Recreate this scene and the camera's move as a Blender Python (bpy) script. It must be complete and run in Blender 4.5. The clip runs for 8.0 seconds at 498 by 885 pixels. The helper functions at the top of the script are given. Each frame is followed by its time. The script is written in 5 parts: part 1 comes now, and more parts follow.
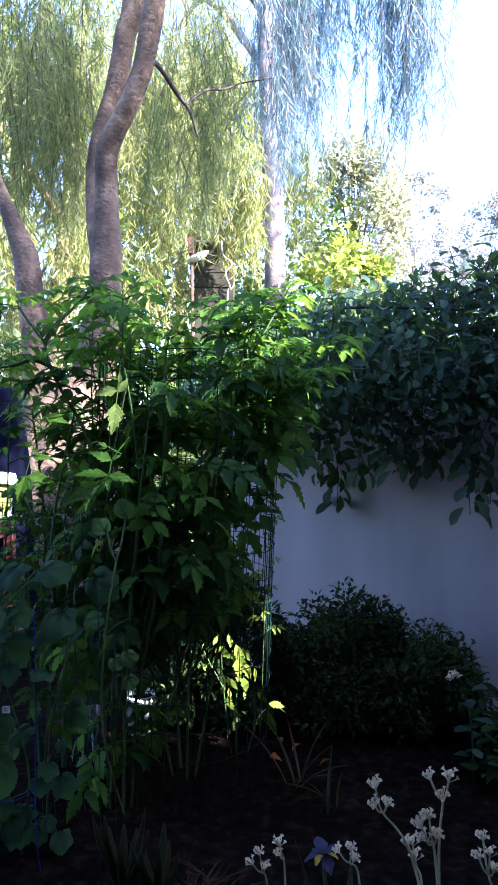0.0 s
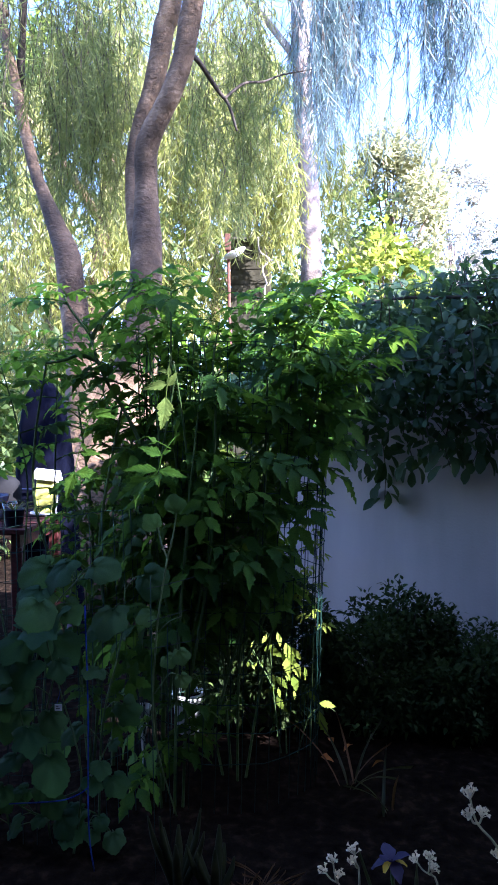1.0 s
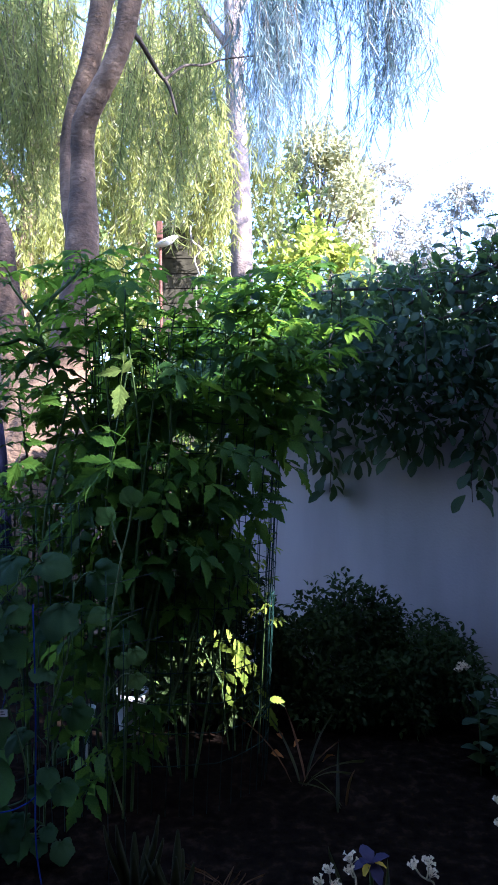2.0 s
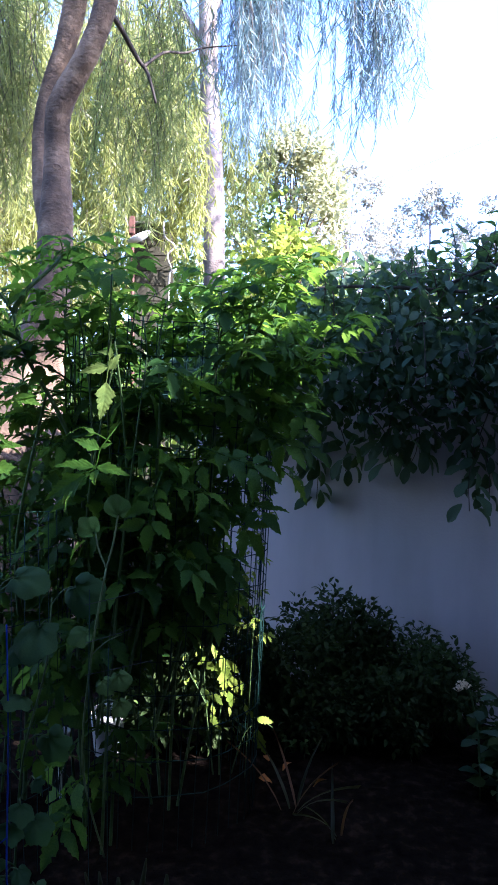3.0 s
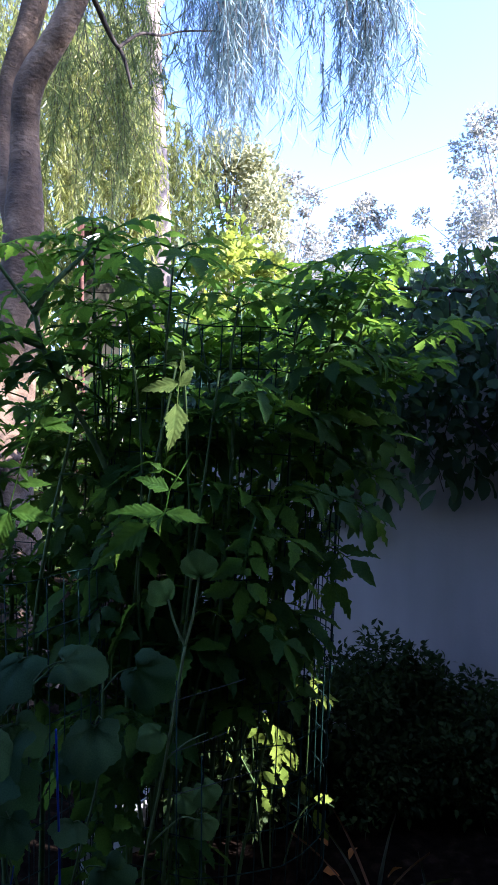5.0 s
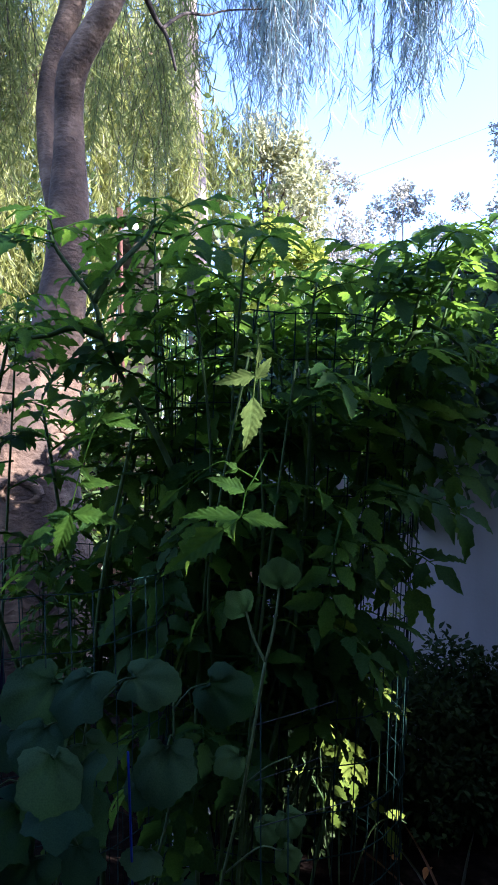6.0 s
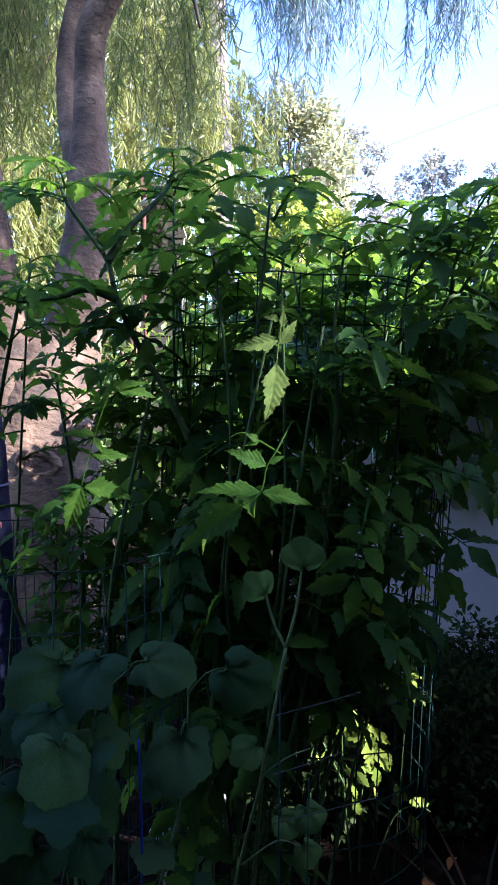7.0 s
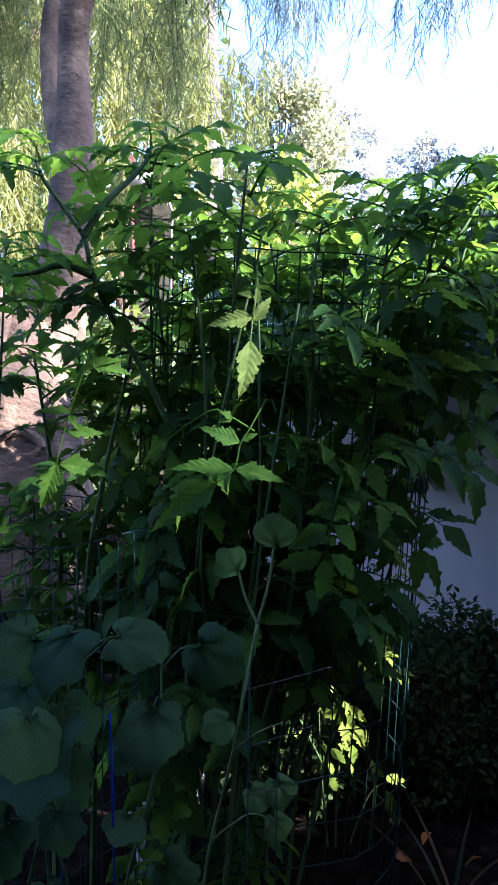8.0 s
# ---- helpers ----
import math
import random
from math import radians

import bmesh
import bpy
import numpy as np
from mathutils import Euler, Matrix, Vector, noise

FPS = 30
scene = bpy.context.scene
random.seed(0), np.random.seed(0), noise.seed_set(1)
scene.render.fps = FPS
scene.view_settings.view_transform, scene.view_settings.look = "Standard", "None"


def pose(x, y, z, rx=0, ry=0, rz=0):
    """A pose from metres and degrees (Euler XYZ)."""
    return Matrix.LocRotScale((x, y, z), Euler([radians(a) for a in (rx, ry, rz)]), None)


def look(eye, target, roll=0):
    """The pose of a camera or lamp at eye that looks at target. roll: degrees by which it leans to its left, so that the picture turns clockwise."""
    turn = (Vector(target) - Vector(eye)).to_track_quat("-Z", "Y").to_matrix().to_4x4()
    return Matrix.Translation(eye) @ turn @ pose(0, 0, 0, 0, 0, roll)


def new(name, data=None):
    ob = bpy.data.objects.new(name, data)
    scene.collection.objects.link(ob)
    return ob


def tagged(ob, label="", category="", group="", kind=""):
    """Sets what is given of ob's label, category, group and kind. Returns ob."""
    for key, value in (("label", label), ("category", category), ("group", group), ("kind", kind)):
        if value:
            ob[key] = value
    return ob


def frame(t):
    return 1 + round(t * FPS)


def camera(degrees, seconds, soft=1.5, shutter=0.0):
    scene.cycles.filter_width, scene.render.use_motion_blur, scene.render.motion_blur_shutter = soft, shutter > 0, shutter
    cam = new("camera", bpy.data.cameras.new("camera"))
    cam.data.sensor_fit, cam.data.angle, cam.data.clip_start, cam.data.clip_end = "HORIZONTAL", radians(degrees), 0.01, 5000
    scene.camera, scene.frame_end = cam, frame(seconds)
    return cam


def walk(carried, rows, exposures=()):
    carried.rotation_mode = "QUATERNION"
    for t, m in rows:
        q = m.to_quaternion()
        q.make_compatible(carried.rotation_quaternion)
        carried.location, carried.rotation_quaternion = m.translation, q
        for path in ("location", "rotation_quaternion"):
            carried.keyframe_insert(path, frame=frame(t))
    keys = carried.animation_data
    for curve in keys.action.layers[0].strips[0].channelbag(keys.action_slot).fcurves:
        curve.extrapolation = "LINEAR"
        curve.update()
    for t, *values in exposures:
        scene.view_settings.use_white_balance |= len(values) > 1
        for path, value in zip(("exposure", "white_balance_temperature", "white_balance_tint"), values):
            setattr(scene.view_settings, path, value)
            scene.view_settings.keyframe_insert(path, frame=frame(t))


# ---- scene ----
cam = camera(37.4, 8.0, 1.7)
PATH = [
    (0, (0.038, 0.008, 1.296), (0.009, 2.007, 1.245), -0.3),
    (0.5, (0.042, 0.031, 1.29), (-0.064, 2.027, 1.226), -0.6),
    (1, (-0.018, 0.056, 1.282), (-0.139, 2.052, 1.227), -0.8),
    (1.5, (-0.106, 0.083, 1.281), (-0.075, 2.082, 1.227), -1.4),
    (1.7, (-0.121, 0.095, 1.277), (-0.048, 2.093, 1.214), -0.8),
    (2.8, (-0.167, 0.269, 1.273), (-0.061, 2.264, 1.187), 1.0),
    (3, (-0.206, 0.303, 1.279), (-0.021, 2.293, 1.205), 0.6),
    (3.5, (-0.365, 0.441, 1.277), (0.016, 2.404, 1.246), -1.3),
    (4, (-0.409, 0.552, 1.299), (0.012, 2.506, 1.255), -1.4),
    (4.5, (-0.432, 0.677, 1.308), (-0.09, 2.645, 1.2), 0.7),
    (5, (-0.545, 0.766, 1.316), (-0.159, 2.728, 1.27), -0.0),
    (5.2, (-0.591, 0.805, 1.316), (-0.227, 2.771, 1.257), -0.6),
    (6.5, (-0.613, 0.954, 1.331), (-0.355, 2.936, 1.248), 0.3),
    (7, (-0.595, 1.0, 1.314), (-0.362, 2.981, 1.175), 0.2),
    (7.5, (-0.578, 1.002, 1.302), (-0.33, 2.979, 1.131), 0.0),
    (8, (-0.566, 0.997, 1.302), (-0.307, 2.972, 1.12), 0.6),
]
walk(cam, [(t, look(eye, target, roll)) for t, eye, target, roll in PATH],
     [(0.0, 3.60, 4940, 32), (1.0, 3.47, 4940, 32), (3.5, 3.35, 4940, 32), (4.5, 2.92, 4940, 32), (6.5, 2.86, 4940, 32), (8.0, 3.35, 4940, 32)])

# ---- world, sun, exposure ----
SUN_AZ, SUN_EL = 120.0, 33.0          # azimuth clockwise from +y, elevation
world = bpy.data.worlds.new("sky")
scene.world = world
world.use_nodes = True
wn = world.node_tree
bg = wn.nodes["Background"]
sky = wn.nodes.new("ShaderNodeTexSky")
sky.sky_type = "NISHITA"
sky.sun_disc = False
sky.sun_elevation, sky.sun_rotation = radians(SUN_EL), radians(SUN_AZ)
sky.dust_density = 1.4
wn.links.new(sky.outputs["Color"], bg.inputs["Color"])
bg.inputs["Strength"].default_value = 0.10
sun_dir = Vector((math.sin(radians(SUN_AZ)) * math.cos(radians(SUN_EL)), math.cos(radians(SUN_AZ)) * math.cos(radians(SUN_EL)), math.sin(radians(SUN_EL))))
sun = new("sun", bpy.data.lights.new("sun", "SUN"))
sun.data.energy, sun.data.angle, sun.data.color = 5.0, radians(0.5), (1.0, 0.87, 0.64)
sun.matrix_world = look(sun_dir * 40, (0, 0, 0))


# ---- materials ----
def material(name):
    m = bpy.data.materials.new(name)
    m.use_nodes = True
    t = m.node_tree
    return m, t, t.nodes["Principled BSDF"], t.nodes["Material Output"]


def noise_node(t, scale, detail=4.0, coords="Object", stretch=None):
    co = t.nodes.new("ShaderNodeTexCoord")
    n = t.nodes.new("ShaderNodeTexNoise")
    n.inputs["Scale"].default_value = scale
    n.inputs["Detail"].default_value = detail
    if stretch:
        mp = t.nodes.new("ShaderNodeMapping")
        mp.inputs["Scale"].default_value = stretch
        t.links.new(co.outputs[coords], mp.inputs["Vector"])
        t.links.new(mp.outputs["Vector"], n.inputs["Vector"])
    else:
        t.links.new(co.outputs[coords], n.inputs["Vector"])
    return n


def ramp(t, source, stops):
    r = t.nodes.new("ShaderNodeValToRGB")
    while len(r.color_ramp.elements) < len(stops):
        r.color_ramp.elements.new(0.5)
    for e, (p, c) in zip(r.color_ramp.elements, stops):
        e.position, e.color = p, (*c, 1)
    t.links.new(source, r.inputs["Fac"])
    return r


def mixed(t, a, b, fac, mode="MIX"):
    m = t.nodes.new("ShaderNodeMix")
    m.data_type, m.blend_type = "RGBA", mode
    for key, v in ((6, a), (7, b), (0, fac)):
        if hasattr(v, "links"):
            t.links.new(v, m.inputs[key])
        else:
            m.inputs[key].default_value = (*v, 1) if isinstance(v, tuple) else v
    return m.outputs[2]


def bumped(t, p, source, strength, distance=0.01):
    b = t.nodes.new("ShaderNodeBump")
    b.inputs["Strength"].default_value = strength
    b.inputs["Distance"].default_value = distance
    t.links.new(source, b.inputs["Height"])
    t.links.new(b.outputs["Normal"], p.inputs["Normal"])


def leaf_material(name, dark, light, through_colour, gloss=0.45, share=0.35, island=False, blotch=40.0, shine=0.3):
    """A leaf: a waxy face with small blotches, and light that comes through it."""
    m, t, p, out = material(name)
    if island:
        src = t.nodes.new("ShaderNodeNewGeometry").outputs["Random Per Island"]
    else:
        src = t.nodes.new("ShaderNodeObjectInfo").outputs["Random"]
    base = ramp(t, src, [(0.0, dark), (0.6, tuple((a + b) / 2 for a, b in zip(dark, light))), (1.0, light)])
    n = noise_node(t, blotch, 3.0)
    spots = ramp(t, n.outputs["Fac"], [(0.3, (0.7, 0.75, 0.7)), (0.7, (1.15, 1.1, 1.0))])
    col = mixed(t, base.outputs["Color"], spots.outputs["Color"], 1.0, "MULTIPLY")
    t.links.new(col, p.inputs["Base Color"])
    p.inputs["Roughness"].default_value = gloss
    p.inputs["Specular IOR Level"].default_value = shine
    bumped(t, p, n.outputs["Fac"], 0.25, 0.004)
    tr = t.nodes.new("ShaderNodeBsdfTranslucent")
    tcol = mixed(t, through_colour, spots.outputs["Color"], 1.0, "MULTIPLY")
    t.links.new(tcol, tr.inputs["Color"])
    mx = t.nodes.new("ShaderNodeMixShader")
    mx.inputs["Fac"].default_value = share
    t.links.new(p.outputs["BSDF"], mx.inputs[1])
    t.links.new(tr.outputs["BSDF"], mx.inputs[2])
    t.links.new(mx.outputs["Shader"], out.inputs["Surface"])
    return m


def plain(name, colour, rough=0.6, metal=0.0, vary=0.25, scale=18.0, bump=0.2, distance=0.004, stretch=None):
    m, t, p, out = material(name)
    n = noise_node(t, scale, 5.0, "Object", stretch)
    n2 = noise_node(t, scale * 0.17, 3.0)
    lo, hi = tuple(c * (1 - vary) for c in colour), tuple(min(1, c * (1 + vary)) for c in colour)
    r1 = ramp(t, n.outputs["Fac"], [(0.3, lo), (0.7, hi)])
    r2 = ramp(t, n2.outputs["Fac"], [(0.3, (0.8, 0.8, 0.8)), (0.7, (1.1, 1.1, 1.1))])
    t.links.new(mixed(t, r1.outputs["Color"], r2.outputs["Color"], 1.0, "MULTIPLY"), p.inputs["Base Color"])
    p.inputs["Roughness"].default_value, p.inputs["Metallic"].default_value = rough, metal
    p.inputs["Specular IOR Level"].default_value = 0.25
    bumped(t, p, n.outputs["Fac"], bump, distance)
    return m


M_TOMATO = leaf_material("tomato_leaf", (0.012, 0.044, 0.009), (0.034, 0.090, 0.016), (0.16, 0.29, 0.032), 0.65, 0.42, blotch=60, shine=0.12)
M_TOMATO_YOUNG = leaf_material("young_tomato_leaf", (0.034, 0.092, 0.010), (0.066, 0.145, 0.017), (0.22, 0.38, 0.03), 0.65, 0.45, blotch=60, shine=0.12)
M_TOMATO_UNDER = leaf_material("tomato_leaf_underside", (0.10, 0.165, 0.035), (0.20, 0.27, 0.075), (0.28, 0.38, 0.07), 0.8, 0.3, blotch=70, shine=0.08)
# Lighter, yellower tomato leaf: sunlight put into the colour for the sun patch.
M_TOMATO_LIT = leaf_material("lit_tomato_leaf", (0.13, 0.20, 0.024), (0.26, 0.34, 0.05), (0.28, 0.36, 0.045), 0.7, 0.35, blotch=60, shine=0.1)
M_TOMATO_STEM = plain("tomato_stem", (0.055, 0.10, 0.026), 0.65, 0, 0.3, 60, 0.3, 0.002)
M_VINE = leaf_material("vine_leaf", (0.018, 0.042, 0.028), (0.066, 0.106, 0.070), (0.15, 0.26, 0.06), 0.65, 0.28, blotch=30, shine=0.14)
M_VINE_MASS = leaf_material("vine_leaf_mass", (0.018, 0.042, 0.028), (0.066, 0.106, 0.070), (0.15, 0.26, 0.06), 0.65, 0.28, True, 30, 0.14)
M_VINE_STEM = plain("vine_stem", (0.06, 0.05, 0.035), 0.8, 0, 0.35, 50, 0.5, 0.003)
M_VINE_TWIG = plain("vine_twig", (0.075, 0.066, 0.054), 0.8, 0, 0.35, 60, 0.5, 0.003)
M_GOURD = leaf_material("gourd_leaf", (0.012, 0.041, 0.024), (0.041, 0.084, 0.036), (0.13, 0.26, 0.06), 0.75, 0.3, blotch=45, shine=0.1)
M_GOURD_YOUNG = leaf_material("young_gourd_leaf", (0.045, 0.095, 0.030), (0.10, 0.17, 0.055), (0.2, 0.34, 0.08), 0.7, 0.35, blotch=45, shine=0.1)
M_YOUNG_STEM = plain("young_stem", (0.13, 0.19, 0.065), 0.65, 0, 0.25, 60, 0.3, 0.002)
M_BUSH = leaf_material("bush_leaf", (0.010, 0.022, 0.008), (0.050, 0.080, 0.022), (0.08, 0.13, 0.03), 0.65, 0.25, True, 60, 0.12)
M_WILLOW = leaf_material("weeping_leaf", (0.030, 0.042, 0.014), (0.140, 0.160, 0.055), (0.36, 0.42, 0.12), 0.6, 0.45, True, 25, 0.16)
# Weeping leaf again, with blue sky haze and glare put into its colour.
M_WILLOW_HAZE = leaf_material("haze_tinted_weeping_leaf", (0.036, 0.060, 0.064), (0.105, 0.158, 0.175), (0.38, 0.50, 0.56), 0.6, 0.6, True, 25, 0.16)
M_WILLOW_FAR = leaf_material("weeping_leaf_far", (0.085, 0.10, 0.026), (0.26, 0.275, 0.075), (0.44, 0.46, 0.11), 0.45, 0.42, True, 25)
M_GOLD = leaf_material("yellow_green_leaf", (0.125, 0.175, 0.02), (0.22, 0.265, 0.045), (0.36, 0.42, 0.05), 0.5, 0.45, True, 20)
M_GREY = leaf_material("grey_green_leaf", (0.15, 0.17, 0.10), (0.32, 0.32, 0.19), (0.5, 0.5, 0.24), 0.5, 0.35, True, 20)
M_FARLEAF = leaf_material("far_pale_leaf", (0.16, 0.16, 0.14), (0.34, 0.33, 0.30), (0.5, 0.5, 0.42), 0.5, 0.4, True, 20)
M_HEDGE = leaf_material("hedge_leaf", (0.04, 0.07, 0.02), (0.10, 0.15, 0.04), (0.25, 0.34, 0.05), 0.5, 0.35, True, 20)
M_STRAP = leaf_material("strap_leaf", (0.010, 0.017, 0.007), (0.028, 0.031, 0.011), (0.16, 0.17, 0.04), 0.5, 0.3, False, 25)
M_DRY = leaf_material("dry_leaf", (0.05, 0.024, 0.010), (0.11, 0.05, 0.02), (0.4, 0.2, 0.06), 0.7, 0.2, False, 25)
M_WIRE = plain("green_wire", (0.003, 0.026, 0.019), 0.8, 0.0, 0.2, 80, 0.1, 0.001)
M_STRING = plain("blue_string", (0.012, 0.03, 0.24), 0.6, 0, 0.2, 120, 0.3, 0.001)


def bark_material(name, a, b, pink):
    m, t, p, out = material(name)
    n = noise_node(t, 8.0, 9.0, "Object", (1, 1, 0.7))
    n2 = noise_node(t, 2.2, 4.0, "Object", (1, 1, 0.5))
    n3 = noise_node(t, 34.0, 8.0, "Object", (0.8, 0.8, 1.3))
    r = ramp(t, n.outputs["Fac"], [(0.3, a), (0.55, b), (0.75, pink)])
    r2 = ramp(t, n2.outputs["Fac"], [(0.36, (0.5, 0.48, 0.47)), (0.62, (1.2, 1.18, 1.15))])
    t.links.new(mixed(t, r.outputs["Color"], r2.outputs["Color"], 1.0, "MULTIPLY"), p.inputs["Base Color"])
    p.inputs["Roughness"].default_value = 0.85
    bumped(t, p, n3.outputs["Fac"], 0.75, 0.02)
    return m


M_BARK = bark_material("bark_brown", (0.040, 0.025, 0.012), (0.128, 0.082, 0.044), (0.29, 0.198, 0.116))
M_BARK_PALE = bark_material("bark_pale", (0.15, 0.12, 0.095), (0.26, 0.21, 0.17), (0.34, 0.285, 0.235))
M_TWIG = plain("twig", (0.045, 0.036, 0.028), 0.8, 0, 0.3, 40, 0.4, 0.003)


def wall_material():
    m, t, p, out = material("painted_render")
    n = noise_node(t, 1.3, 5.0)
    n2 = noise_node(t, 90.0, 6.0)
    n3 = noise_node(t, 5.0, 6.0, "Object", (1, 1, 0.2))
    r = ramp(t, n.outputs["Fac"], [(0.3, (0.44, 0.395, 0.36)), (0.7, (0.53, 0.48, 0.44))])
    r3 = ramp(t, n3.outputs["Fac"], [(0.35, (0.86, 0.85, 0.83)), (0.6, (1, 1, 1))])
    t.links.new(mixed(t, r.outputs["Color"], r3.outputs["Color"], 1.0, "MULTIPLY"), p.inputs["Base Color"])
    p.inputs["Roughness"].default_value = 0.85
    bumped(t, p, n2.outputs["Fac"], 0.35, 0.004)
    return m


M_WALL = wall_material()
# Dark colour for the added, unseen walls and roof that hold light back.
M_SHADE_SCREEN = plain("dark_shade_screen", (0.13, 0.11, 0.10), 0.9, 0, 0.2, 12, 0.3, 0.004)


def soil_material():
    m, t, p, out = material("mulch_soil")
    n = noise_node(t, 26.0, 8.0)
    n2 = noise_node(t, 1.1, 4.0)
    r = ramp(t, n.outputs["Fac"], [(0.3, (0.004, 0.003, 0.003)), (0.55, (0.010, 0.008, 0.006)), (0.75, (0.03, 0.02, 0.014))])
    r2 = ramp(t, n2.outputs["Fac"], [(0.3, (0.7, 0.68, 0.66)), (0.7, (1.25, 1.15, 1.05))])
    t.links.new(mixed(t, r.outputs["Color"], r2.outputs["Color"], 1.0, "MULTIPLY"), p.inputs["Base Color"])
    p.inputs["Roughness"].default_value = 1.0
    p.inputs["Specular IOR Level"].default_value = 0.0
    bumped(t, p, n.outputs["Fac"], 0.8, 0.03)
    return m


M_SOIL = soil_material()

# ---- geometry helpers ----


class Geo:
    """Vertices and faces gathered into one mesh."""

    def __init__(self):
        self.v, self.f, self.n = [], [], 0

    def add(self, v, f):
        self.v.append(np.asarray(v, float))
        self.f.extend(tuple(int(i) + self.n for i in q) for q in f)
        self.n += len(v)
        return self

    def mesh(self, name, mat, smooth=True):
        me = bpy.data.meshes.new(name)
        me.from_pydata(np.concatenate(self.v).tolist(), [], self.f)
        me.materials.append(mat)
        if smooth:
            me.shade_smooth()
        me.update()
        return me


def part(name, data, mat, parent=None, label="", at=None, kind="", smooth=True):
    """Links a Geo, a bmesh or a mesh as one object, under a thing where one is given."""
    if isinstance(data, Geo):
        data = data.mesh(name, mat, smooth)
    elif isinstance(data, bmesh.types.BMesh):
        me = bpy.data.meshes.new(name)
        data.to_mesh(me)
        data.free()
        me.materials.append(mat)
        data = me
    ob = new(name, data)
    ob.parent = parent
    if at is not None:
        ob.matrix_basis = at
    return tagged(ob, label=label, kind=kind)


def thing(name, at, label, category, group="", kind=""):
    ob = new(name)
    ob.empty_display_size = 0.05
    ob.location = at
    return tagged(ob, label=label, category=category, group=group, kind=kind)


def tube(points, radii, sides=7, cap=True, rough=0.0, seed=0):
    """A tapered tube through points."""
    pts = [Vector(p) for p in points]
    if isinstance(radii, (int, float)):
        radii = [radii] * len(pts)
    v, f = [], []
    ref = Vector((0, 1, 0.3)).normalized()
    r0 = np.random.default_rng(seed)
    for i, p in enumerate(pts):
        d = (pts[min(i + 1, len(pts) - 1)] - pts[max(i - 1, 0)]).normalized()
        a = d.cross(ref)
        if a.length < 0.05:
            a = d.cross(Vector((1, 0, 0)))
        a.normalize()
        b = d.cross(a).normalized()
        for k in range(sides):
            w = 2 * math.pi * k / sides
            rr = radii[i] * (1 + rough * r0.normal())
            v.append(p + a * math.cos(w) * rr + b * math.sin(w) * rr)
    for i in range(len(pts) - 1):
        for k in range(sides):
            k2 = (k + 1) % sides
            f.append((i * sides + k, i * sides + k2, (i + 1) * sides + k2, (i + 1) * sides + k))
    if cap:
        f.append(tuple(reversed(range(sides))))
        f.append(tuple(range((len(pts) - 1) * sides, len(pts) * sides)))
    return np.array([tuple(q) for q in v]), f


def smooth_path(points, steps=6):
    """Catmull-Rom through points."""
    p = [Vector(points[0])] + [Vector(q) for q in points] + [Vector(points[-1])]
    out = []
    for i in range(1, len(p) - 2):
        for s in range(steps):
            t = s / steps
            a, b, c, d = p[i - 1], p[i], p[i + 1], p[i + 2]
            out.append(0.5 * ((2 * b) + (c - a) * t + (2 * a - 5 * b + 4 * c - d) * t * t + (3 * b - a - 3 * c + d) * t ** 3))
    out.append(p[-2])
    return out


def blade(length, widths, fold=0.25, droop=0.2, curl=0.0, wave=0.0, seed=0):
    """A leaf along +y in the xy plane, upper face +z: folded at the midrib, drooping to its tip."""
    r = np.random.default_rng(seed)
    n = len(widths)
    v, f = [], []
    for i, w in enumerate(widths):
        t = i / (n - 1)
        y = length * t
        z = -droop * length * t * t
        x0 = curl * length * t * t
        wl = w * length * (1 + 0.12 * r.normal())
        wr = w * length * (1 + 0.12 * r.normal())
        lift = fold * w * length
        v += [(x0, y * (1 - 0.15 * droop * t), z), (x0 - wl, y + 0.06 * wl, z + lift + wave * length * r.normal()), (x0 + wr, y + 0.06 * wr, z + lift + wave * length * r.normal())]
    for i in range(n - 1):
        a, b = 3 * i, 3 * (i + 1)
        f += [(a, b, b + 1, a + 1), (a, a + 2, b + 2, b)]
    return np.array(v), f


def moved(v, m):
    m = np.array(m)
    return v @ m[:3, :3].T + m[:3, 3]


def scatter(name, leaf, frames, mat, parent=None, kind="stuff", label=""):
    """Many copies of one small leaf, joined into one mesh. frames: array (k, 3, 4) of poses."""
    lv, lf = leaf
    lv, lf = np.asarray(lv, float), np.asarray(lf, int)
    fr = np.asarray(frames, float)
    k, n, q = len(fr), len(lv), lf.shape[1]
    v = np.einsum("kij,nj->kni", fr[:, :, :3], lv) + fr[:, None, :, 3]
    f = (lf[None] + (np.arange(k) * n)[:, None, None]).reshape(-1)
    me = bpy.data.meshes.new(name)
    me.vertices.add(k * n)
    me.vertices.foreach_set("co", v.reshape(-1))
    me.loops.add(len(f))
    me.loops.foreach_set("vertex_index", f.astype(np.int32))
    cnt = k * len(lf)
    me.polygons.add(cnt)
    me.polygons.foreach_set("loop_start", np.arange(0, cnt * q, q, dtype=np.int32))
    me.polygons.foreach_set("loop_total", np.full(cnt, q, np.int32))
    me.update(calc_edges=True)
    me.validate()
    me.materials.append(mat)
    me.shade_smooth()
    return part(name, me, mat, parent, label, kind=kind)


def frames_along(pos, way, up, size):
    """Poses for leaves: at pos, +y along way, +z near up. Arrays (k, 3), size (k,)."""
    y = way / np.linalg.norm(way, axis=1, keepdims=True)
    x = np.cross(y, up)
    x /= np.linalg.norm(x, axis=1, keepdims=True) + 1e-9
    z = np.cross(x, y)
    return np.concatenate([np.stack([x, y, z], 2) * size[:, None, None], pos[:, :, None]], 2)


def box(geo, x0, x1, y0, y1, z0, z1):
    v = [(x, y, z) for z in (z0, z1) for y in (y0, y1) for x in (x0, x1)]
